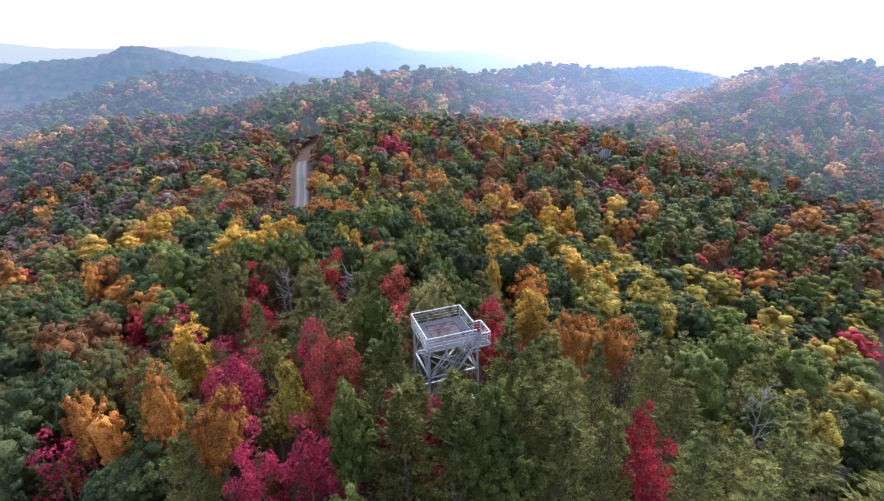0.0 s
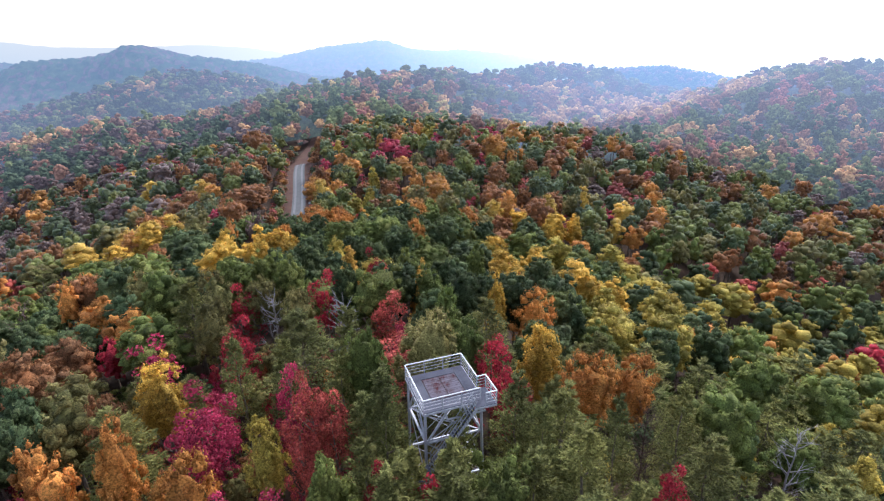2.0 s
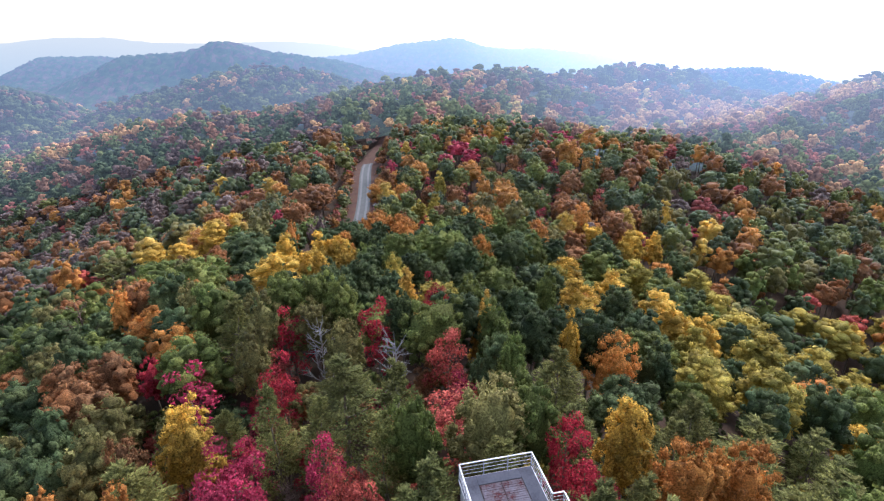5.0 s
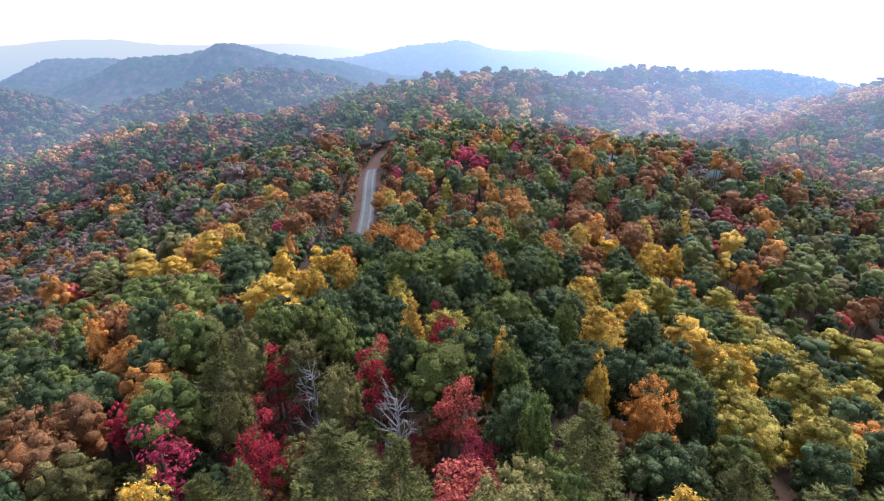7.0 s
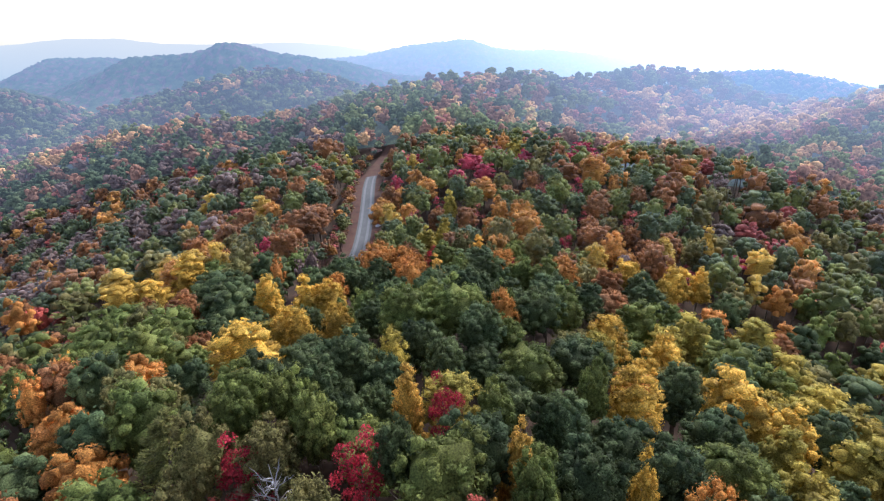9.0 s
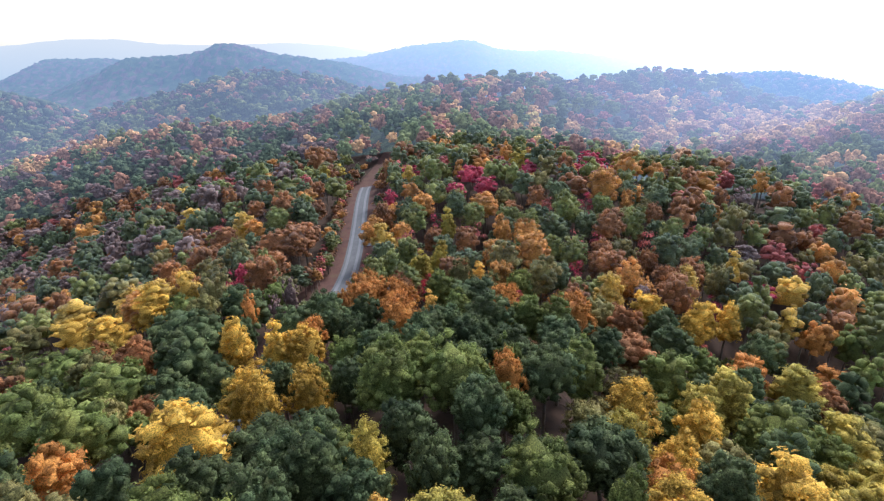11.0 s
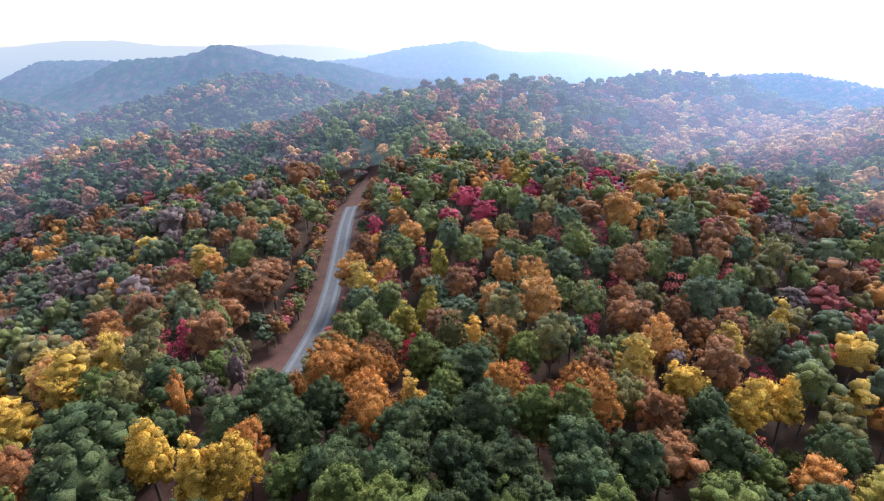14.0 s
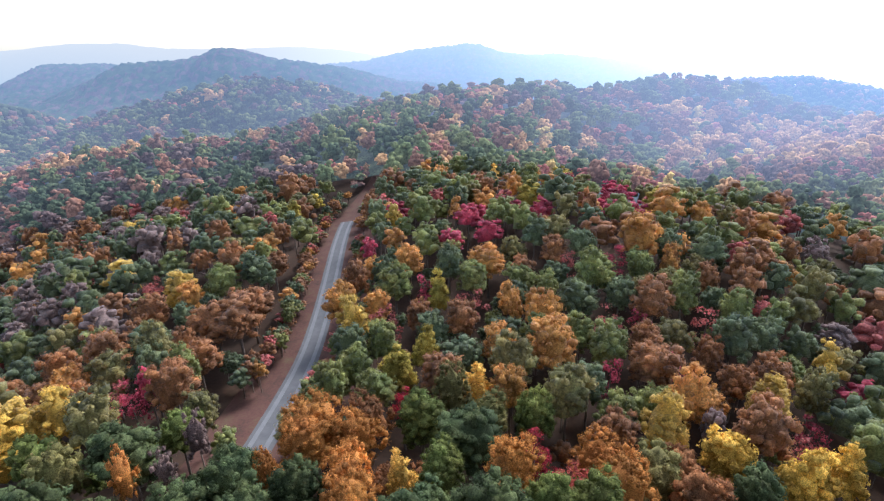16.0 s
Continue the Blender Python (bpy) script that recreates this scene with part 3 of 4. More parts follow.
def limbs_of(seed, count=4, top=12.5, girth=0.24):
    """The great limbs, one tube each."""
    rs = np.random.default_rng(seed + 7000)
    for k in range(count):
        h = rs.uniform(4.0, top - 1.5)
        a = k * 2.4 + rs.uniform(-0.4, 0.4)
        ln = rs.uniform(1.4, 2.8) * (1.25 - h / 18)
        o = np.array([0, 0, h])
        way = np.array([np.cos(a), np.sin(a), rs.uniform(0.35, 0.9)])
        yield tube([o, o + way * ln * 0.5 + [0, 0, 0.1], o + way * ln + [0, 0, 0.4]], [girth * 0.4, girth * 0.26, girth * 0.07], 4)


def bare(seed, count, spread, top=13.5, girth=0.2, thin=0.035):
    """A leafless crown: limbs that fork into thin twigs."""
    rs = np.random.default_rng(seed)
    V, F, n = [], [], 0
    v, f = trunk(seed, 6, top, girth)
    V.append(v), F.append(f)
    n += len(v)
    for k in range(count):
        h = rs.uniform(3.5, top - 0.5)
        a = rs.uniform(0, 6.28)
        ln = spread * rs.uniform(0.5, 1.0) * (1.15 - 0.55 * h / top)
        o = np.array([0, 0, h])
        way = np.array([np.cos(a), np.sin(a), rs.uniform(0.3, 1.0)])
        mid = o + way * ln * 0.5 + rs.normal(0, 0.2, 3)
        end = o + way * ln + rs.normal(0, 0.35, 3)
        v, f = tube([o, mid, end], [thin * 2.0, thin * 1.4, thin * 0.4], 3, n)
        V.append(v), F.append(f)
        n += len(v)
        for j in range(4):
            s = mid + (end - mid) * rs.uniform(0, 0.9)
            e = s + (way + rs.normal(0, 0.7, 3)) * ln * 0.33
            v, f = tube([s, e], [thin, thin * 0.3], 3, n)
            V.append(v), F.append(f)
            n += len(v)
    return np.concatenate(V), np.concatenate(F)


KIND = {  # crown shape, name, label, category
    "Y": ("tall", "tulip_poplar", "tall tulip poplar with bright yellow autumn leaves"),
    "A": ("cone", "young_poplar", "narrow young poplar with golden autumn leaves"),
    "O": ("round", "hickory", "broad hickory with orange autumn leaves"),
    "R": ("thin", "red_maple", "slender maple with bright red autumn leaves"),
    "M": ("thin", "sourwood", "slender sourwood with crimson autumn leaves"),
    "C": ("thin", "sassafras", "small sassafras with coral red autumn leaves"),
    "L": ("tall", "turning_poplar", "tall poplar with leaves turning yellow-green"),
    "G": ("round", "oak", "rounded oak with green leaves"),
    "D": ("round", "dark_oak", "broad oak with dark green leaves"),
    "B": ("round", "rust_oak", "broad oak with rusty brown leaves"),
    "T": ("round", "tan_oak", "oak with thin tan and olive leaves"),
    "P": ("pine", "pine", "feathery olive-green pine in the woods"),
    "K": ("bare", "bare_tree", "leafless tree with grey-mauve twigs"),
    "S": ("bare", "dead_snag", "dead bleached snag with crooked grey limbs"),
}

# ---- trees that stand out: x, y, crown radius ----
RED_MAPLES = [(21.4, 31.1, 1.8), (3.9, 33.2, 1.2), (1.1, 35.3, 1.0), (23.2, 37.1, 1.5), (12.4, 46.7, 1.7), (11.7, 50.0, 1.6), (-14.2, 63.3, 1.8), (-34.3, 74.1, 1.5), (-17.6, 78.9, 2.3), (-6.0, 76.8, 1.9), (0.8, 86.5, 1.4), (125.9, 110.3, 4.7), (-50.0, 173.4, 2.5), (-49.4, 177.7, 2.0), (45.4, 226.8, 2.9), (30.3, 257.3, 3.3)]
GREEN_OAKS_BY_THE_TOWER = [(8.0, 32.2, 2.4), (-1.8, 33.9, 1.9), (0.3, 49.0, 1.7), (36.0, 48.4, 3.0), (8.6, 53.4, 2.5), (9.2, 62.8, 1.5), (65.7, 66.2, 4.0), (53.7, 66.1, 3.3), (8.4, 73.0, 2.1), (0.9, 75.7, 3.4), (-11.4, 82.5, 2.4), (-20.7, 85.1, 2.9), (-15.3, 87.1, 2.2), (-31.2, 86.2, 3.0), (18.5, 94.1, 2.0), (-5.9, 116.5, 4.0), (-46.3, 99.7, 2.5), (3.0, 116.2, 3.9)]
GREEN_OAKS_BY_THE_ROAD = [(-43.2, 109.4, 4.6), (-2.0, 123.8, 3.1), (20.8, 123.6, 3.5), (-48.4, 123.0, 5.1), (37.3, 132.2, 3.6), (-54.2, 114.1, 5.4), (-61.3, 121.8, 4.1), (16.3, 147.0, 3.3), (21.7, 147.0, 3.7), (-67.9, 137.5, 6.2), (-0.1, 168.0, 4.0), (-9.6, 192.6, 2.8), (-73.0, 198.3, 3.8), (-9.8, 216.7, 4.0), (9.1, 218.7, 3.4), (-98.0, 205.1, 3.6), (16.4, 249.6, 3.2), (-40.7, 251.1, 3.8), (-61.7, 260.4, 4.1)]
CORAL_SASSAFRAS = [(-4.8, 41.2, 1.5), (-2.4, 42.5, 1.6), (-4.3, 44.8, 1.3), (37.3, 201.5, 3.0)]
YELLOW_POPLARS_BY_THE_TOWER = [(-13.5, 39.3, 2.1), (-20.8, 55.9, 2.5), (17.2, 52.3, 2.3), (18.2, 75.9, 1.5), (24.1, 95.1, 4.1), (-27.6, 104.9, 4.7), (48.0, 100.2, 3.1), (-22.3, 114.4, 2.7), (42.8, 101.8, 4.3), (42.7, 106.5, 4.8), (-25.8, 119.8, 3.5), (-17.0, 118.4, 2.8), (37.5, 119.2, 3.2), (27.6, 119.6, 3.7), (22.7, 122.0, 4.3), (-50.9, 102.1, 1.4), (-26.6, 134.1, 2.8), (-23.2, 136.2, 3.5), (-36.8, 140.5, 3.2), (-69.6, 153.6, 4.6), (-64.0, 162.2, 4.8)]
YELLOW_POPLARS_BY_THE_ROAD = [(53.9, 160.0, 3.2), (56.7, 161.4, 2.9), (-58.8, 169.8, 3.3), (-64.6, 168.0, 5.4), (63.5, 163.9, 2.8), (45.9, 164.2, 3.8), (-80.0, 158.9, 5.2), (79.2, 168.2, 2.9), (-72.6, 169.5, 4.8), (38.8, 169.8, 3.4), (-87.7, 169.5, 6.1), (59.2, 178.4, 3.7), (89.8, 184.0, 4.0), (77.2, 190.6, 2.5), (-17.3, 202.5, 3.4), (-65.2, 221.8, 4.7), (-65.7, 225.3, 4.8), (-13.8, 254.0, 2.4), (41.2, 307.0, 2.7), (-90.0, 235.8, 4.4), (-121.7, 294.9, 5.5)]
CRIMSON_SOURWOODS = [(4.1, 31.9, 2.1), (-5.7, 34.8, 1.9), (-9.5, 35.3, 1.9), (-13.4, 45.0, 2.2), (-30.7, 45.5, 2.4), (-6.2, 47.3, 1.3), (-14.2, 49.8, 2.9), (-26.3, 67.8, 3.3)]
TAN_OAKS = [(-30.3, 55.6, 3.1), (6.0, 52.0, 3.1), (-19.2, 69.3, 2.4), (-9.2, 71.0, 2.2), (-21.4, 79.0, 2.6), (-14.8, 79.7, 2.8)]
TURNING_POPLARS = [(-7.6, 41.7, 1.2), (17.1, 52.1, 2.4), (80.0, 67.9, 3.9), (37.3, 78.4, 4.4), (55.5, 95.8, 4.0), (69.8, 102.7, 5.3), (104.0, 115.5, 7.6), (64.3, 107.0, 6.0), (64.0, 115.4, 5.1), (99.4, 131.8, 6.0), (67.7, 129.5, 6.0), (67.3, 143.1, 4.7), (-32.9, 153.4, 2.8), (-30.7, 158.6, 2.1), (-30.1, 164.5, 2.2), (-5.7, 183.5, 3.1), (1.0, 212.6, 2.7)]
RUST_OAKS = [(-24.4, 52.7, 1.6), (-46.0, 74.2, 2.2), (-46.4, 96.7, 2.9), (-30.5, 172.2, 3.7), (-43.4, 175.5, 3.4), (-36.6, 184.7, 6.1), (-33.0, 188.0, 4.9), (-42.6, 201.5, 4.9), (-48.3, 202.9, 6.9), (6.3, 202.2, 3.0), (-19.7, 218.6, 2.7)]
ORANGE_HICKORIES_BY_THE_TOWER = [(-19.9, 44.5, 1.9), (-26.5, 46.7, 2.2), (-30.4, 49.9, 1.5), (21.5, 49.6, 2.6), (26.8, 51.6, 2.7), (23.6, 74.0, 2.9), (-49.3, 93.6, 2.1), (-48.0, 98.0, 2.4), (10.0, 118.0, 2.6), (-23.0, 139.9, 3.0), (-7.3, 147.6, 3.7), (-18.8, 152.5, 2.1), (-38.3, 152.7, 1.8), (-9.2, 154.5, 3.0), (-15.7, 160.4, 4.4)]
ORANGE_HICKORIES_BY_THE_ROAD = [(-9.6, 162.9, 3.7), (-16.3, 164.7, 5.1), (84.3, 164.7, 3.9), (-69.3, 166.2, 5.5), (14.5, 178.0, 3.4), (17.0, 207.1, 3.1), (-87.9, 213.2, 3.3), (57.9, 224.6, 2.5), (-136.3, 207.6, 4.7), (-139.1, 210.8, 6.1), (4.9, 255.4, 2.3), (23.4, 274.3, 3.2), (-85.9, 316.7, 4.8), (-142.5, 348.7, 2.8), (-74.5, 344.2, 5.3), (-157.4, 408.6, 4.0)]
PINES = [(14.3, 31.3, 2.6), (18.2, 32.9, 2.3), (25.7, 32.6, 2.6), (-15.4, 36.3, 2.2), (15.5, 36.3, 2.6), (6.9, 37.6, 1.2), (13.2, 38.6, 1.7), (1.7, 40.9, 1.9), (19.9, 40.3, 1.9), (12.0, 41.7, 2.3), (1.7, 43.6, 2.2), (15.8, 41.3, 2.8), (28.4, 40.0, 3.0), (42.5, 40.6, 3.3), (-1.9, 47.9, 1.7), (-7.4, 52.2, 2.0), (-12.9, 55.8, 1.9), (29.9, 47.0, 2.1), (-1.5, 55.0, 2.4), (-6.6, 57.7, 3.6), (-25.5, 81.4, 3.6), (-32.4, 84.5, 5.8), (-46.5, 110.5, 4.9), (-90.2, 153.5, 4.1)]
BARE_TREES = [(23.6, 42.4, 1.3), (-23.6, 86.1, 1.9), (-33.3, 154.2, 2.0), (-32.7, 161.6, 2.5), (46.1, 170.6, 3.1)]
SNAGS = [(45.2, 48.7, 1.7), (-2.6, 65.2, 1.6), (-12.6, 73.9, 1.8)]
DARK_OAKS_BY_THE_TOWER = [(-33.3, 54.4, 1.9), (-40.1, 57.8, 2.9), (-39.4, 63.0, 2.1), (8.2, 65.3, 2.3), (-2.9, 77.8, 1.9), (41.9, 71.3, 2.6), (13.6, 76.1, 2.9), (4.1, 79.7, 3.3), (29.8, 76.0, 2.3), (12.9, 86.4, 2.8), (-10.9, 97.7, 3.1), (33.2, 103.6, 3.2), (-42.8, 96.4, 2.9), (5.7, 109.1, 3.3)]
DARK_OAKS_BY_THE_ROAD = [(15.5, 120.4, 3.7), (-42.9, 135.0, 4.5), (-19.3, 145.6, 3.3), (28.9, 139.7, 3.4), (-45.3, 146.0, 4.3), (-49.4, 143.7, 5.3), (8.7, 143.8, 4.0), (-24.0, 152.5, 3.6), (-41.3, 158.2, 4.8), (65.1, 152.4, 3.5), (7.0, 163.2, 4.5), (-90.2, 153.5, 5.4), (-21.1, 218.6, 3.1), (43.3, 247.5, 3.2)]
GOLDEN_POPLARS = [(7.4, 78.2, 0.8), (18.3, 76.1, 1.4), (-2.8, 88.4, 1.7), (-1.7, 151.5, 1.9), (8.7, 179.8, 2.4), (18.4, 292.6, 2.5)]
STANDOUT = [("R", RED_MAPLES), ("G", GREEN_OAKS_BY_THE_TOWER), ("G", GREEN_OAKS_BY_THE_ROAD), ("C", CORAL_SASSAFRAS), ("Y", YELLOW_POPLARS_BY_THE_TOWER), ("Y", YELLOW_POPLARS_BY_THE_ROAD), ("M", CRIMSON_SOURWOODS), ("T", TAN_OAKS), ("L", TURNING_POPLARS), ("B", RUST_OAKS), ("O", ORANGE_HICKORIES_BY_THE_TOWER), ("O", ORANGE_HICKORIES_BY_THE_ROAD), ("P", PINES), ("K", BARE_TREES), ("S", SNAGS), ("D", DARK_OAKS_BY_THE_TOWER), ("D", DARK_OAKS_BY_THE_ROAD), ("A", GOLDEN_POPLARS)]


# ---- where the trees stand ----
def road_offset(x, y):
    """Signed distance to the right of the road's middle, or a large number away from it."""
    d = np.hypot(RC[:, 0] - x, RC[:, 1] - y)
    k = int(d.argmin())
    if d[k] > 25 or k > len(d) - 9:
        return 99.0
    return float((x - RC[k, 0]) * RN[k, 0] + (y - RC[k, 1]) * RN[k, 1])


def open_ground(x, y):
    if 61 < x < 90 and abs(y - 53.8 - (x - 62.9) * 0.37) < 3.5:
        return True
    o = road_offset(x, y)
    if y < 171:
        return -3.0 < o < (8.5 if y > 157 else 3.2)
    if y > 294:
        return -3.6 < o < 3.6
    if -6.6 < o < 7.0:
        return True
    if 171 < y < 186 and -12 < o < 0:
        return True
    return 1.6 < x < 10.6 and 35.6 < y < 44.0


def mix_at(x, y):
    """Shares of the kinds by place."""
    if y < 75 and x < -22:
        return {"D": 0.24, "B": 0.16, "T": 0.16, "G": 0.10, "P": 0.07, "O": 0.04, "C": 0.09, "M": 0.12, "K": 0.02}
    if y < 72:
        if x < 12:
            return {"P": 0.22, "M": 0.17, "R": 0.11, "C": 0.14, "B": 0.11, "T": 0.14, "O": 0.04, "G": 0.06, "K": 0.01}
        return {"P": 0.68, "G": 0.10, "T": 0.09, "D": 0.10, "L": 0.03}
    if y < 145:
        if x > 25:
            return {"L": 0.24, "D": 0.28, "G": 0.26, "Y": 0.08, "T": 0.11, "O": 0.03}
        if x > -30:
            return {"D": 0.50, "G": 0.36, "T": 0.09, "L": 0.05}
        return {"D": 0.46, "G": 0.18, "T": 0.12, "O": 0.06, "Y": 0.04, "B": 0.12, "K": 0.02}
    if 140 < x < 430 and 290 < y < 520:      # the ridge across the hollow, its sunlit look put in as orange kinds
        if y > 400 - 0.1 * x and x < 300:
            return {"O": 0.46, "C": 0.16, "B": 0.16, "K": 0.06, "G": 0.08, "Y": 0.08}
        if x < 300 and y > 350 - 0.1 * x:
            return {"C": 0.22, "R": 0.10, "B": 0.24, "K": 0.12, "D": 0.16, "G": 0.16}
        return {"D": 0.30, "G": 0.32, "K": 0.12, "B": 0.14, "C": 0.06, "O": 0.06}
    if x < -110 and y < 330:      # the hollow beside the spur
        return {"K": 0.30, "B": 0.22, "D": 0.38, "C": 0.05, "O": 0.05}
    if x < -60 and 200 < y < 460:
        if y > 408 and x < -110:      # along the crest of the spur
            return {"O": 0.22, "B": 0.20, "G": 0.32, "Y": 0.06, "T": 0.12, "C": 0.08}
        # dark kinds stand in for shade on the spur's face
        return {"D": 0.46, "K": 0.22, "B": 0.16, "G": 0.10, "O": 0.03, "C": 0.03}
    if x < -35 and y < 330:
        return {"D": 0.18, "G": 0.19, "T": 0.16, "B": 0.24, "O": 0.12, "L": 0.06, "C": 0.05}
    if y > 440:
        return {"G": 0.32, "D": 0.28, "K": 0.20, "B": 0.12, "C": 0.05, "O": 0.03}
    if x > 85:
        return {"D": 0.17, "G": 0.30, "T": 0.13, "K": 0.04, "B": 0.19, "O": 0.10, "C": 0.07}
    return {"D": 0.20, "G": 0.24, "T": 0.12, "B": 0.19, "O": 0.11, "C": 0.08, "L": 0.04, "R": 0.02}


def height_of(kind, r):
    return {"R": 13.2, "M": 13.2, "C": 13.2, "A": 14.0, "P": 14.2}.get(kind, 15.0)


CELL = {}


def clear_of(x, y, r, tight):
    i, j = int(x // 10), int(y // 10)
    for a in (i - 1, i, i + 1):
        for b in (j - 1, j, j + 1):
            for px, py, pr in CELL.get((a, b), ()):
                if (px - x) ** 2 + (py - y) ** 2 < (tight * (pr + r)) ** 2:
                    return False
    return True


TREES = []


def plant(kind, x, y, r, h):
    CELL.setdefault((int(x // 10), int(y // 10)), []).append((x, y, r))
    TREES.append((kind, float(x), float(y), float(r), float(h)))


for kind, places in STANDOUT:
    for x, y, r in places:
        if not open_ground(x, y) and clear_of(x, y, r, 0.35):
            r = min(max(r * (1.0 if kind == "O" else 1.2), 1.8), 5.6)
            here = kind
            if kind == "K":
                r = min(r, 1.9)
            if kind == "S":
                r = 2.6
                CELL.setdefault((int(x // 10), int(y // 10)), []).append((x, y, 3.4))
            if kind == "R":
                r = max(r, 1.9)
            if kind in "OY" and x < -8 and y < 48:
                here = "O"
            plant(here, x, y, r, height_of(here, r) * random.uniform(1.04, 1.14))


# pines close round the foot of the tower
for x, y, r, h in ((2.0, 32.6, 3.4, 17.2), (5.6, 31.8, 3.6, 17.0), (11.4, 34.4, 3.0, 15.2), (0.2, 37.0, 2.6, 14.4), (13.4, 38.0, 3.0, 11.5), (0.2, 42.4, 2.8, 13.5), (13.6, 43.2, 2.6, 11.0), (6.4, 46.8, 2.8, 13.5)):
    plant("P", x, y, r, h)
plant("G", -26.6, 160.0, 3.0, 8.5)      # placed to hide the near end of the road from the camera
plant("G", 9.0, 31.4, 3.2, 13.6)
plant("P", 3.0, 34.2, 2.7, 16.3)
plant("P", 5.9, 34.4, 2.9, 16.0)
plant("G", 8.7, 34.8, 2.6, 15.2)


def scatter(y0, y1, step, r0, r1, tight, wide, low=1.0):
    for y in np.arange(y0, y1, step):
        left, right = min(0.86 * (y - 10) + 20, wide), min(1.05 * y + 14, wide * 1.25)
        for x in np.arange(-left, right, step):
            px, py = x + random.uniform(-0.5, 0.5) * step, y + random.uniform(-0.5, 0.5) * step
            r = random.uniform(r0, r1)
            if 70 < py < 150 and px > 14 and low == 1:      # crowns widened on this slope to fit the camera's view
                r = 1.0 + 0.95 * r
            shares = mix_at(px + 9 * noise.noise((px * 0.04, py * 0.04, 3)), py + 12 * noise.noise((px * 0.04, py * 0.04, 8)))
            pick = random.random() * sum(shares.values())
            pick = min(max(pick + 0.25 * noise.noise((px * 0.03, py * 0.03, 0.5)), 0), 0.999)
            for kind, share in shares.items():
                pick -= share
                if pick <= 0:
                    break
            if low < 1 and py > 74:      # undergrowth in dark kinds, painting shade into the gaps
                kind = random.choice("DDDDGB")
            if kind in "RMC":
                r *= 0.84
            over = 4.2 + 0.7 * r      # crowns stay clear of the road
            if open_ground(px, py) or not clear_of(px, py, r, tight) or 168 < py < 294 and abs(road_offset(px, py)) < over:
                continue
            tall = 1.12 if py > 150 else 1.0
            if -29 < px < -17 and 150 < py < 186:      # shortened here so that the road stays in the camera's view
                tall = 0.55
            plant(kind, px, py, r, height_of(kind, r) * random.uniform(0.78, 1.18) * (0.68 + 0.07 * r) * low * tall)


scatter(6, 150, 2.1, 2.5, 4.8, 0.78, 150)
scatter(14, 74, 1.7, 1.3, 2.3, 0.56, 60, 0.62)
scatter(74, 150, 2.6, 1.7, 2.5, 0.9, 80, 0.5)


# the same woods go on beside and behind the path
for y in np.arange(-24, 78, 4.6):
    for x in np.arange(-78, 96, 4.6):
        px, py, r = x + random.uniform(-2, 2), y + random.uniform(-2, 2), random.uniform(2.8, 4.8)
        if clear_of(px, py, r, 0.6) and not open_ground(px, py):
            kind = random.choice("PDGBTML" if px < 10 else "PPPDGTL")
            plant(kind, px, py, r, 14.0 * random.uniform(0.82, 1.05))

# low growth along the edges of the road
for k in range(26, len(RC) - 2):
    for side in (-1, -1, 1):
        o = side * random.uniform(5.2, 8.2) + (0.6 if side > 0 else -0.4)
        x, y = RC[k] + RN[k] * o
        if y > 186 and random.random() < 0.55:
            plant(random.choice("BBGODC"), x, y, random.uniform(1.5, 2.6), random.uniform(3.5, 8.0))
scatter(150, 330, 2.6, 3.0, 5.6, 0.85, 330)
scatter(150, 240, 2.8, 1.8, 2.7, 0.8, 90, 0.55)
scatter(330, 440, 3.3, 3.6, 6.2, 0.85, 450)
scatter(440, 700, 4.4, 4.1, 6.9, 0.8, 640)

# ---- the nearest trees, each a thing of its own ----
def part(name, verts, faces, material, parent, label="", smooth=False):
    ob = new(name, mesh_from(name, verts, faces, [material], smooth=smooth))
    ob.parent = parent
    if label:
        ob["label"] = label
    return ob


def near_rank(t):
    return math.hypot((t[1] - 4) * 1.1, max(0, 44 - t[2], t[2] - 148) * 1.2)


order = sorted((t for t in TREES if 16 < t[2] < 200), key=near_rank)
NEAR, near_set = [], set()
count = {}
for t in order:
    if len(NEAR) < 300 and (t[3] > 2.3 or t[4] > 13.5 or t[0] in "RMCASK") and count.get(t[0], 0) < 80:
        NEAR.append(t)
        near_set.add(t)
        count[t[0]] = count.get(t[0], 0) + 1
protos, firsts, uses = {}, {}, {}
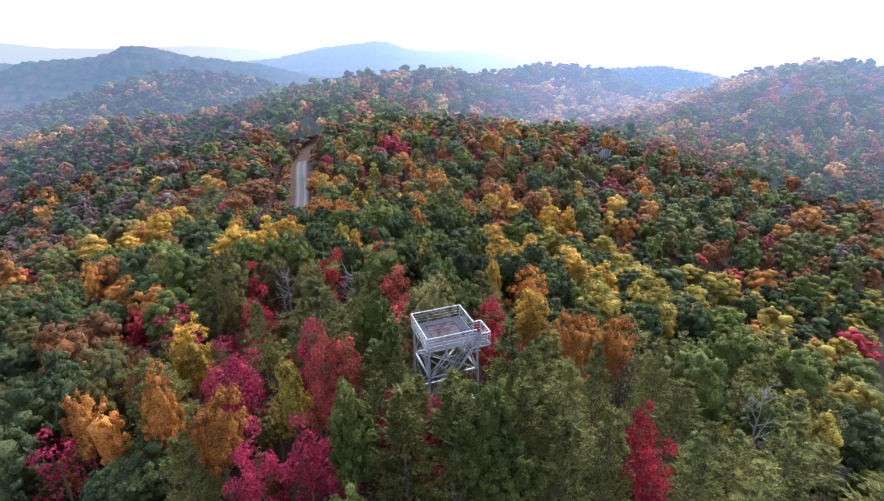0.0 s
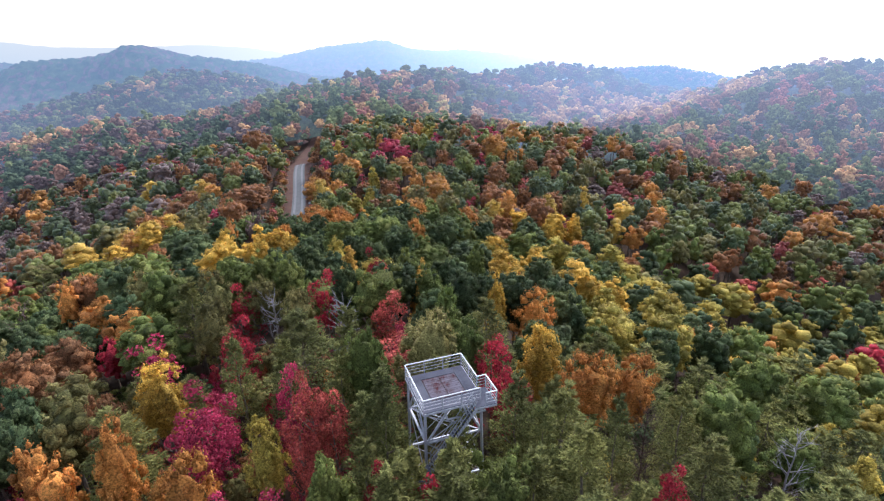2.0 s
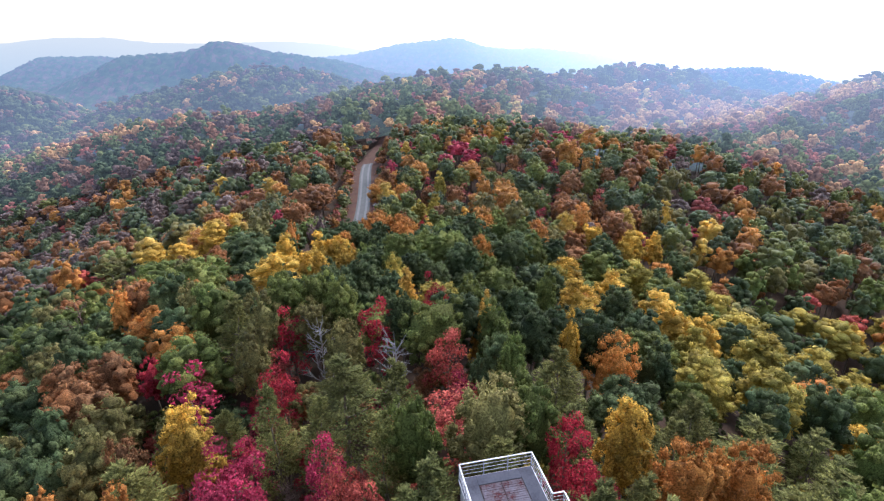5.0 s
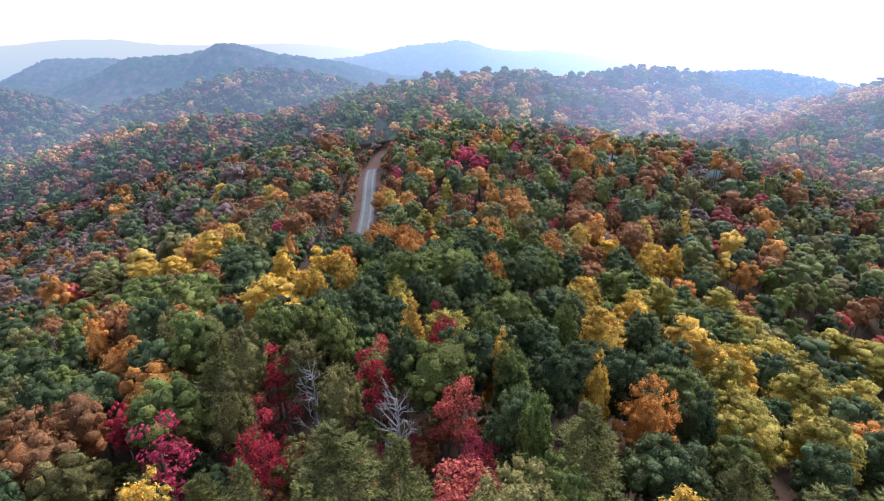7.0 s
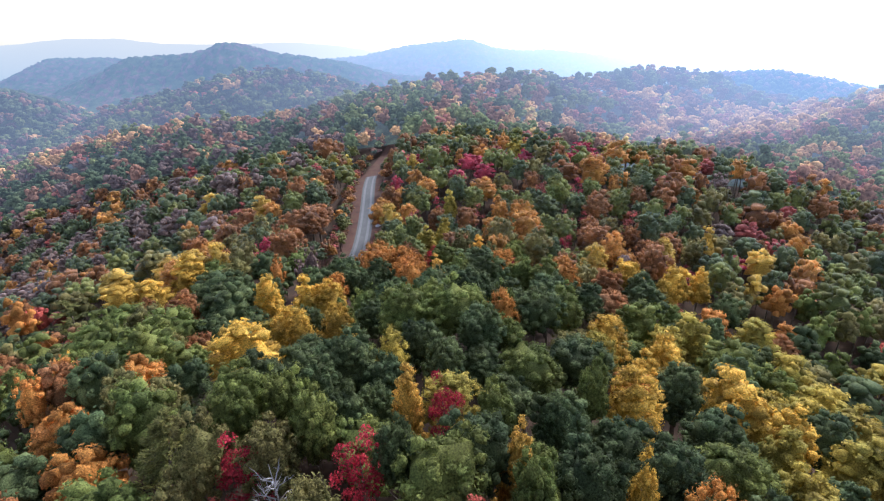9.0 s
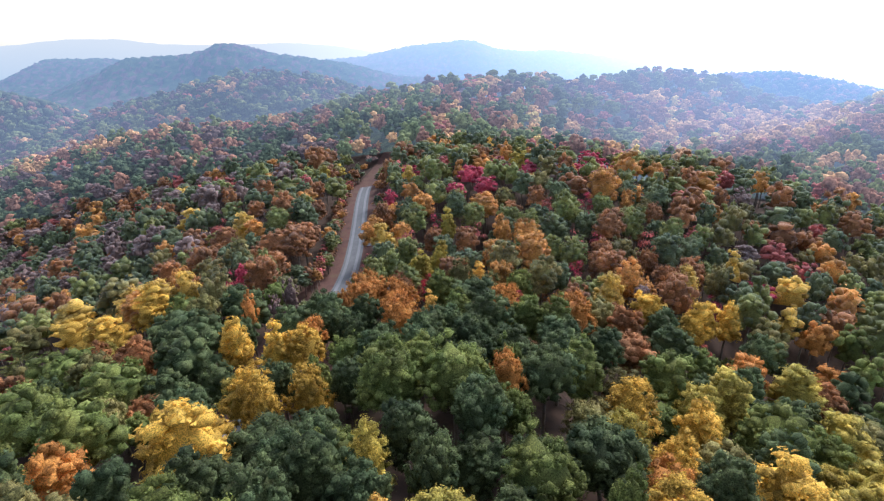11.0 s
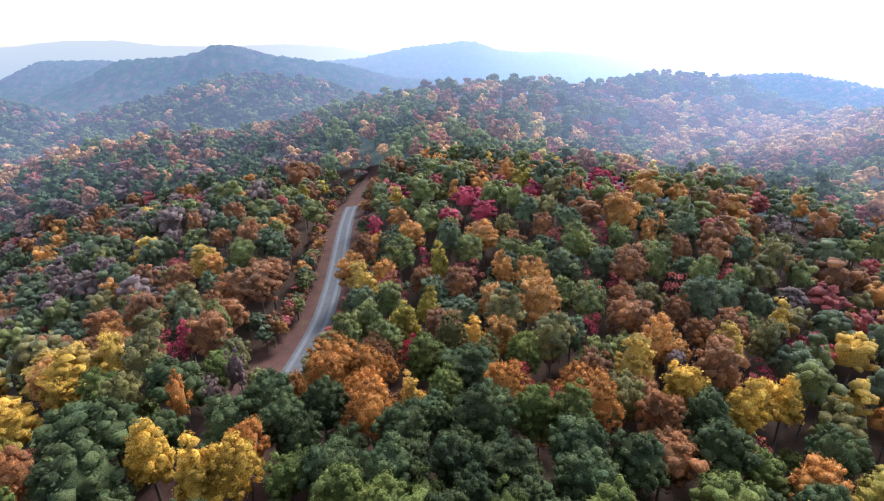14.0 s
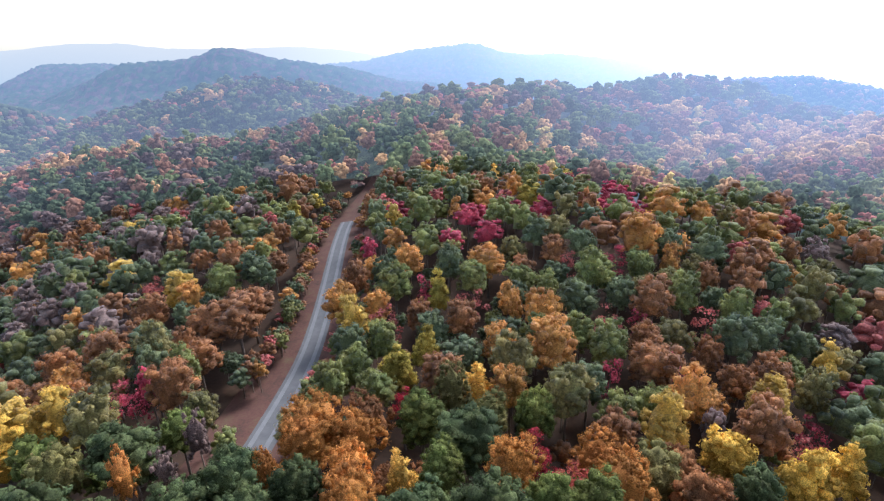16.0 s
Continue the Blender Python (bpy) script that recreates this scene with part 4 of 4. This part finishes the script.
for t in NEAR:
    kind, x, y, r, h = t
    shape, name, label = KIND[kind]
    variants = 5 if kind in "PDGYLO" else 3
    key = (kind, random.randrange(variants))
    sr = (SHAPES[shape][0] if shape != "bare" else 3.0)
    turn = pose(x, y, float(ground(x, y)) - 0.1, 0, 0, random.uniform(0, 360)) @ Matrix.Diagonal((r / sr, r / sr, h / 15.0, 1))
    if key not in protos:
        seed = 100 + len(protos)
        base = tagged(new(name), label, "tree", group="trees of the ridge")
        if kind == "K":
            v, f = bare(seed, 110, 3.0, 13.5, 0.14, 0.018)
            part("bare_crown", v, f, LEAF["K"], base)
        elif kind == "S":
            v, f = bare(seed, 30, 2.8, 13.5, 0.17, 0.04)
            part("bare_crown", v, f, LEAF["S"], base)
        else:
            v, f = trunk(seed)
            stem = part("trunk", v, f, BARK, base, smooth=True)
            for v, f in limbs_of(seed):
                part("limb", v, f, BARK, stem, smooth=True)
            if kind == "P":
                v, f = plumes(seed, 52, 90, 0.19, 1.5)
            elif shape == "thin":
                v, f = crown(shape, seed, 26, 0, 115, 0.15, 1.0, 0.3)
            elif kind in "TBOYL":
                v, f = billow(shape, seed, 8, 92, 0.12, 28, 0.14, 1, 0.6)
            else:
                v, f = billow(shape, seed, 9, 92, 0.14, 30, 0.14, 2, 0.3)
            part("crown", v, f, LEAF[kind], base, smooth=True)
        protos[key], firsts[key] = base, turn
    else:
        copy_thing(protos[key], turn)
for key, base in protos.items():
    base.matrix_basis = firsts[key]


# ---- the rest of the woods, joined by stretch ----
def woods(name, trees, make, label, palette=LEAF):
    """All trees of one stretch in one mesh, a material for each kind."""
    kinds = sorted({t[0] for t in trees})
    mats = [palette.get(k, LEAF[k]) for k in kinds] + [palette.get("bark", BARK)]
    cache, V, F, I, base = {}, [], [], [], 0
    for kind, x, y, r, h in trees:
        shape = KIND[kind][0]
        key = (kind if kind in "PKS" else shape, random.randrange(6))
        if key not in cache:
            cache[key] = make(kind, "thin" if shape == "bare" else shape, 500 + len(cache))
        v, f, bark = cache[key]
        sr = SHAPES["thin" if shape == "bare" else shape][0]
        a = random.uniform(0, 6.28)
        c, s = math.cos(a) * r / sr, math.sin(a) * r / sr
        g = float(ground(x, y))
        w = np.stack([x + c * v[:, 0] - s * v[:, 1], y + s * v[:, 0] + c * v[:, 1], g + v[:, 2] * h / 15.0], 1)
        V.append(w)
        F.append(f + base)
        I.append(np.where(bark, len(kinds), kinds.index(kind)))
        base += len(v)
    me = mesh_from(name, np.concatenate(V), np.concatenate(F), mats, np.concatenate(I), smooth=True)
    return tagged(new(name, me), label, "woods", kind="stuff")


def with_trunk(v, f, sides=3):
    tv, tf = tube([(0, 0, -1.5), (0, 0, 6), (0.2, 0, 11)], [0.26, 0.2, 0.08], sides)
    return np.concatenate([v, tv]), np.concatenate([f, tf + len(v)]), np.concatenate([np.zeros(len(f), bool), np.ones(len(tf), bool)])


def close_tree(kind, shape, seed):
    if kind in "KS":
        v, f = bare(seed, 26, 3.0)
        return v, f, np.zeros(len(f), bool)
    if kind == "P":
        return with_trunk(*plumes(seed, 32, 34, 0.32, 1.5), 4)
    if shape == "thin":
        return with_trunk(*crown(shape, seed, 16, 0, 36, 0.2, 1.0, 0.35), 4)
    return with_trunk(*billow(shape, seed, 8, 50, 0.195, 15, 0.22, 2, 0.2), 4)


def mid_tree(kind, shape, seed):
    if kind == "S":
        v, f = bare(seed, 16, 3.0, thin=0.05)
        return v, f, np.zeros(len(f), bool)
    if kind == "P":
        return with_trunk(*plumes(seed, 16, 18, 0.65, 1.3))
    return with_trunk(*billow(shape, seed, 6, 18, 0.28, 3, 0.36, 1, 0.15, -0.2))


def low_tree(kind, shape, seed):
    if kind == "S":
        v, f = bare(seed, 16, 3.0, thin=0.05)
        return v, f, np.zeros(len(f), bool)
    if kind == "P":
        return with_trunk(*plumes(seed, 18, 18, 0.45, 1.5))
    return with_trunk(*billow(shape, seed, 6, 34, 0.17, 9, 0.2, 1, 0.35))


def hill_tree(kind, shape, seed):
    v, f = billow("round" if shape == "pine" else shape, seed, 4, 5, 0.5, 0, 0.5, 1, 0.1, 0.1)
    return v, f, np.zeros(len(f), bool)


def far_tree(kind, shape, seed):
    v, f = billow("round" if shape == "pine" else shape, seed, 5, 10, 0.37, 0, 0.5, 1, 0.1, -0.1)
    return v, f, np.zeros(len(f), bool)


def close_by(t):
    return t[3] > 2.4 and (28 < t[2] < 150 and abs(t[1]) <= 75 or 150 <= t[2] < 235 and -75 < t[1] < 70)


rest = [t for t in TREES if t not in near_set]
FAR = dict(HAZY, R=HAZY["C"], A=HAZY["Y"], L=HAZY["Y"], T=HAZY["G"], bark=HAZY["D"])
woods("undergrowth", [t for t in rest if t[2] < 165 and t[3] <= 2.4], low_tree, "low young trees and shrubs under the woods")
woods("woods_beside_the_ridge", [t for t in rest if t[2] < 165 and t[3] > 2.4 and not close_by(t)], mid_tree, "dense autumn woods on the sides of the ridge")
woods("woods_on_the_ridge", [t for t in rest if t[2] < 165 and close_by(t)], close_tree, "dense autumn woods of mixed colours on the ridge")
woods("woods_above_the_road", [t for t in rest if t[2] >= 165 and close_by(t)], close_tree, "dense autumn woods of mixed colours beside the road", HAZED_LEAF)
woods("woods_by_the_road", [t for t in rest if t[2] >= 165 and not close_by(t) and depth_of(t[1], t[2]) < 315], mid_tree, "dense autumn woods of mixed colours on the slopes by the road", HAZED_LEAF)
# solid trees again, with haze put into their emission
woods("backdrop_far_slopes", [t for t in rest if t[2] >= 165 and not close_by(t) and 315 <= depth_of(t[1], t[2]) < 450], far_tree, "autumn woods with painted haze on the hills beyond the road", FAR)
woods("backdrop_hills", [t for t in rest if t[2] >= 165 and depth_of(t[1], t[2]) >= 450], hill_tree, "autumn woods with painted haze on hills across the valley", FAR)


# ---- distance: wooded hills with painted haze ----
iv, jf = ICO[0]
V, F, I, base = [], [], [], 0
y = 690.0
while y < 960:
    step = 8.6 + (y - 690) * 0.006
    xs = np.arange(-0.86 * y - 40, 1.1 * y + 40, step)
    xs = xs + rng.uniform(-0.5, 0.5, len(xs)) * step
    ys = y + rng.uniform(-0.5, 0.5, len(xs)) * step
    zs = ground(xs, ys) + 8.0
    rad = step * rng.uniform(0.45, 0.75, len(xs))
    for a, b, c, q in zip(xs, ys, zs, rad):
        V.append(iv * [q, q, q * 0.9] * rng.uniform(0.75, 1.2, (len(iv), 1)) + [a, b, c])
        F.append(jf + base)
        pick = rng.random() + 0.5 * noise.noise((a * 0.008, b * 0.008, 0))
        I.append(np.full(len(jf), 0 if pick < 0.55 else 1 if pick < 0.8 else 2 if pick < 0.99 else 3))
        base += len(iv)
    y += step * 0.95
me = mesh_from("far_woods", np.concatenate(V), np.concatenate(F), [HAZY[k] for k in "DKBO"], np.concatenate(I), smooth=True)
tagged(new("backdrop_woods", me), "distant wooded hills pale with painted haze", "hills", kind="stuff")

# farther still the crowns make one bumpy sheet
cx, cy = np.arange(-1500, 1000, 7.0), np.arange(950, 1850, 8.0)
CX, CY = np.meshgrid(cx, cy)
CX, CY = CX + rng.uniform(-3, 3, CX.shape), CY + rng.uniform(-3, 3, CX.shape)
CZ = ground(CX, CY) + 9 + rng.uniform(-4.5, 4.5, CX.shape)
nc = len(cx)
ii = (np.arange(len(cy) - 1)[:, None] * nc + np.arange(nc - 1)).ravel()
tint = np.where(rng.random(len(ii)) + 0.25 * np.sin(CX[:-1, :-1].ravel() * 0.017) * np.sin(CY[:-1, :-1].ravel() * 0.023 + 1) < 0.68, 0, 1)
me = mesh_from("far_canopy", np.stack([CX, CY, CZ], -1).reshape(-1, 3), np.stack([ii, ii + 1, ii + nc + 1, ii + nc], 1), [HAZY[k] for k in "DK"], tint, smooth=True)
tagged(new("backdrop_canopy", me), "wooded ridges with painted blue haze and a rough canopy", "hills", kind="stuff")

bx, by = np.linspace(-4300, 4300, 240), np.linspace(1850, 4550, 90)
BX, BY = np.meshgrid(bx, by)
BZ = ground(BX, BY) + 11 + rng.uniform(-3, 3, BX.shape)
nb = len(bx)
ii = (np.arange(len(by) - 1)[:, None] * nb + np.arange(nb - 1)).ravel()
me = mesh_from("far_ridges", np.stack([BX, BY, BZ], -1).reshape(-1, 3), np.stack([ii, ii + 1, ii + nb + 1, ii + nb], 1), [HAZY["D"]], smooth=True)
tagged(new("backdrop_ridges", me), "faint ridges at the horizon lost in painted blue haze", "hills", kind="structure")


# ---- the lookout tower ----
RAIL, DECK = 12.0, 10.95          # heights of the top rail and of the deck
TW = 4.4                          # side of the square deck
TOWER = pose(3.40, 41.44, 0, 0, 0, 12.0)   # its far left corner; x along the back rail, y towards the road
tower = tagged(new("lookout_tower"), "open grey steel lookout tower with railed deck and stairs", "tower")
tower.matrix_basis = TOWER


def bar(name, a, b, w, d, mat=STEEL, parent=None, label=""):
    """A straight steel section from a to b, with its edges eased."""
    a, b = Vector(a), Vector(b)
    bm = bmesh.new()
    bmesh.ops.create_cube(bm, size=1.0)
    bmesh.ops.scale(bm, vec=(w, d, (b - a).length), verts=bm.verts)
    bmesh.ops.bevel(bm, geom=bm.edges[:], offset=min(w, d, (b - a).length) * 0.12, segments=1, affect="EDGES")
    way = b - a
    q = way.to_track_quat("Z", "X" if abs(way.normalized().z) > 0.9 else "Y")
    bmesh.ops.transform(bm, matrix=Matrix.Translation((a + b) / 2) @ q.to_matrix().to_4x4(), verts=bm.verts)
    me = bpy.data.meshes.new(name)
    bm.to_mesh(me)
    bm.free()
    me.materials.append(mat)
    ob = new(name, me)
    ob.parent = parent or tower
    if label:
        ob["label"] = label
    return ob


def plate(name, x0, x1, y0, y1, z, t, mat, parent=None, label=""):
    return bar(name, ((x0 + x1) / 2, (y0 + y1) / 2, z - t), ((x0 + x1) / 2, (y0 + y1) / 2, z), x1 - x0, y1 - y0, mat, parent, label)


# deck: four broad plates round the boarded middle
HX0, HX1, HY0, HY1 = 0.96, 3.57, -3.32, -0.72
deck_z = DECK
plate("deck_plate", 0, HX0, -TW, 0, deck_z, 0.07, DECKM)
plate("deck_plate", HX1, TW, -TW, 0, deck_z, 0.07, DECKM)
plate("deck_plate", HX0 + 0.004, HX1 - 0.004, HY1, 0, deck_z, 0.07, DECKM)
plate("deck_plate", HX0 + 0.004, HX1 - 0.004, -TW, HY0, deck_z, 0.07, DECKM)
hatch = plate("hatch_tray", HX0, HX1, HY0, HY1, deck_z - 0.03, 0.05, DARKM, label="dark gap round the boarded middle")
for k in range(16):
    y0 = HY0 + 0.07 + k * (HY1 - HY0 - 0.14) / 16
    for x0, x1 in ((HX0 + 0.06, 2.24), (2.29, HX1 - 0.06)):
        plate("board", x0, x1, y0 + 0.006, y0 + (HY1 - HY0 - 0.14) / 16 - 0.006, deck_z + 0.012 + 0.006 * (k % 3), 0.04, PLANKM, hatch)
# landing outside the corner
LX0, LX1, LY0, LY1 = TW + 0.004, TW + 0.66, -5.08, -3.14
plate("landing_plate", LX0, LX1, LY0, LY1, deck_z, 0.07, DECKM)
plate("landing_plate", 3.55, LX0 - 0.004, LY0, -TW - 0.004, deck_z, 0.07, DECKM)
# edge beams
for a, b in (((0, 0.03), (TW, 0.03)), ((0, -TW - 0.03), (3.5, -TW - 0.03)), ((-0.03, 0), (-0.03, -TW)), ((TW + 0.03, 0), (TW + 0.03, LY1))):
    bar("edge_beam", (*a, deck_z - 0.12), (*b, deck_z - 0.12), 0.05, 0.15)
for x in (0.9, 1.8, 2.7, 3.6):
    bar("joist", (x, -0.05, deck_z - 0.15), (x, -TW + 0.05, deck_z - 0.15), 0.07, 0.14)
bar("edge_beam", (LX1 + 0.02, LY1, deck_z - 0.12), (LX1 + 0.02, LY0, deck_z - 0.12), 0.04, 0.16)
bar("edge_beam", (3.55, LY0 - 0.02, deck_z - 0.12), (LX1, LY0 - 0.02, deck_z - 0.12), 0.04, 0.16)


def railing(a, b, posts, first=True, last=True):
    a, b = Vector((*a, 0)), Vector((*b, 0))
    bar("top_rail", a + Vector((0, 0, RAIL)), b + Vector((0, 0, RAIL)), 0.07, 0.05, RAILM)
    for k in range(1, 4):
        z = deck_z + (RAIL - deck_z) * k / 4
        bar("lower_rail", a + Vector((0, 0, z)), b + Vector((0, 0, z)), 0.022, 0.028)
    for k in range(posts + 1):
        if (k == 0 and not first) or (k == posts and not last):
            continue
        p = a.lerp(b, k / posts)
        bar("rail_post", p + Vector((0, 0, deck_z - 0.2)), p + Vector((0, 0, RAIL - 0.03)), 0.05, 0.05)


railing((0, 0), (TW, 0), 3)
railing((0, 0), (0, -TW), 3, first=False)
railing((TW, 0), (TW, LY1), 2, first=False)
railing((TW, LY1), (LX1, LY1), 1, first=False)
railing((LX1, LY1), (LX1, LY0), 2, first=False)
railing((0, -TW), (4.15, -TW), 3, first=False)
railing((LX1, LY0), (4.25, LY0), 1, first=False)

# legs with struts and cross braces down to the ground
FOOT = -8.5
LEVELS = [deck_z - 0.3, 8.25, 4.6, 0.8, -3.6, FOOT]


def corner(i, z):
    s = 0.16 - 0.02 * max(0.0, 8.0 - z)
    x = s if i in (0, 3) else TW - s
    y = -s if i in (0, 1) else -TW + s
    return (x, y, z)


for i in range(4):
    bar("leg", corner(i, deck_z - 0.1), corner(i, FOOT - 0.6), 0.17, 0.17)
for a, b in zip(LEVELS, LEVELS[1:]):
    for i in range(4):
        j = (i + 1) % 4
        if b > FOOT:
            bar("strut", corner(i, b), corner(j, b), 0.16, 0.12)
        bar("brace", corner(i, a), corner(j, b), 0.06, 0.05)
        bar("brace", corner(j, a), corner(i, b), 0.05, 0.06)
# braces that carry the deck's edge and the head of the stairs
fl, fr, bl = corner(3, 8.25), corner(2, 8.25), corner(0, 8.25)
bar("deck_brace", fl, (1.75, -TW + 0.1, deck_z - 0.25), 0.1, 0.09)
bar("deck_brace", fr, (3.1, -TW + 0.1, deck_z - 0.25), 0.12, 0.1)
bar("deck_brace", fl, (0.12, -2.5, deck_z - 0.25), 0.1, 0.09)
bar("deck_brace", bl, (0.12, -1.7, deck_z - 0.25), 0.1, 0.09)
for x in (1.5, 2.9):
    bar("hanger", (x, -TW - 0.08, deck_z - 0.2), (x + 0.18, -TW - 0.08, 10.05), 0.12, 0.1)
bar("stair_beam", (1.6, -TW - 0.08, 10.05), (4.5, -TW - 0.08, 10.05), 0.12, 0.1)
bar("inner_brace", corner(0, 8.25), corner(2, 8.25), 0.07, 0.07)
bar("inner_brace", corner(1, 8.25), (*fl[:2], 8.16), 0.07, 0.07)


def flight(x0, z0, x1, z1, y0, y1):
    """A flight of open steps with strings and handrails."""
    n = int(abs(z0 - z1) / 0.2)
    for y in (y0, y1):
        bar("stair_string", (x0, y, z0 - 0.08), (x1, y, z1 - 0.08), 0.05, 0.22)
        for up in (0.5, 0.95):
            bar("handrail", (x0, y, z0 + up), (x1, y, z1 + up), 0.045, 0.04)
        for k in (0.03, 0.35, 0.67, 0.97):
            x, z = x0 + (x1 - x0) * k, z0 + (z1 - z0) * k
            bar("baluster", (x, y, z - 0.1), (x, y, z + 0.95), 0.035, 0.035)
    for k in range(1, n):
        x, z = x0 + (x1 - x0) * k / n, z0 + (z1 - z0) * k / n
        bar("tread", (x, y0 + 0.03, z - 0.02), (x, y1 - 0.03, z - 0.02), 0.035, 0.22, DECKM)


flight(3.6, deck_z, 0.25, 6.6, -TW - 0.12, LY0)
plate("landing_plate", -0.95, 0.25, -TW - 1.5, -TW - 0.1, 6.6, 0.06, DECKM)
flight(0.0, 6.6, 3.9, 2.3, -TW - 1.5, -TW - 0.85)
plate("landing_plate", 3.9, 5.1, -TW - 1.5, -TW - 0.1, 2.3, 0.06, DECKM)
flight(3.9, 2.3, 0.0, -2.0, -TW - 0.12, -TW - 0.75)
plate("landing_plate", -1.2, 0.0, -TW - 1.5, -TW - 0.1, -2.0, 0.06, DECKM)
flight(0.0, -2.0, 4.2, -6.6, -TW - 1.5, -TW - 0.85)
for x, zt in ((-1.1, 6.5), (5.0, 2.2)):
    for y in (-TW - 1.4, -TW - 0.2):
        bar("landing_post", (x, y, -9.5), (x, y, zt), 0.09, 0.09)
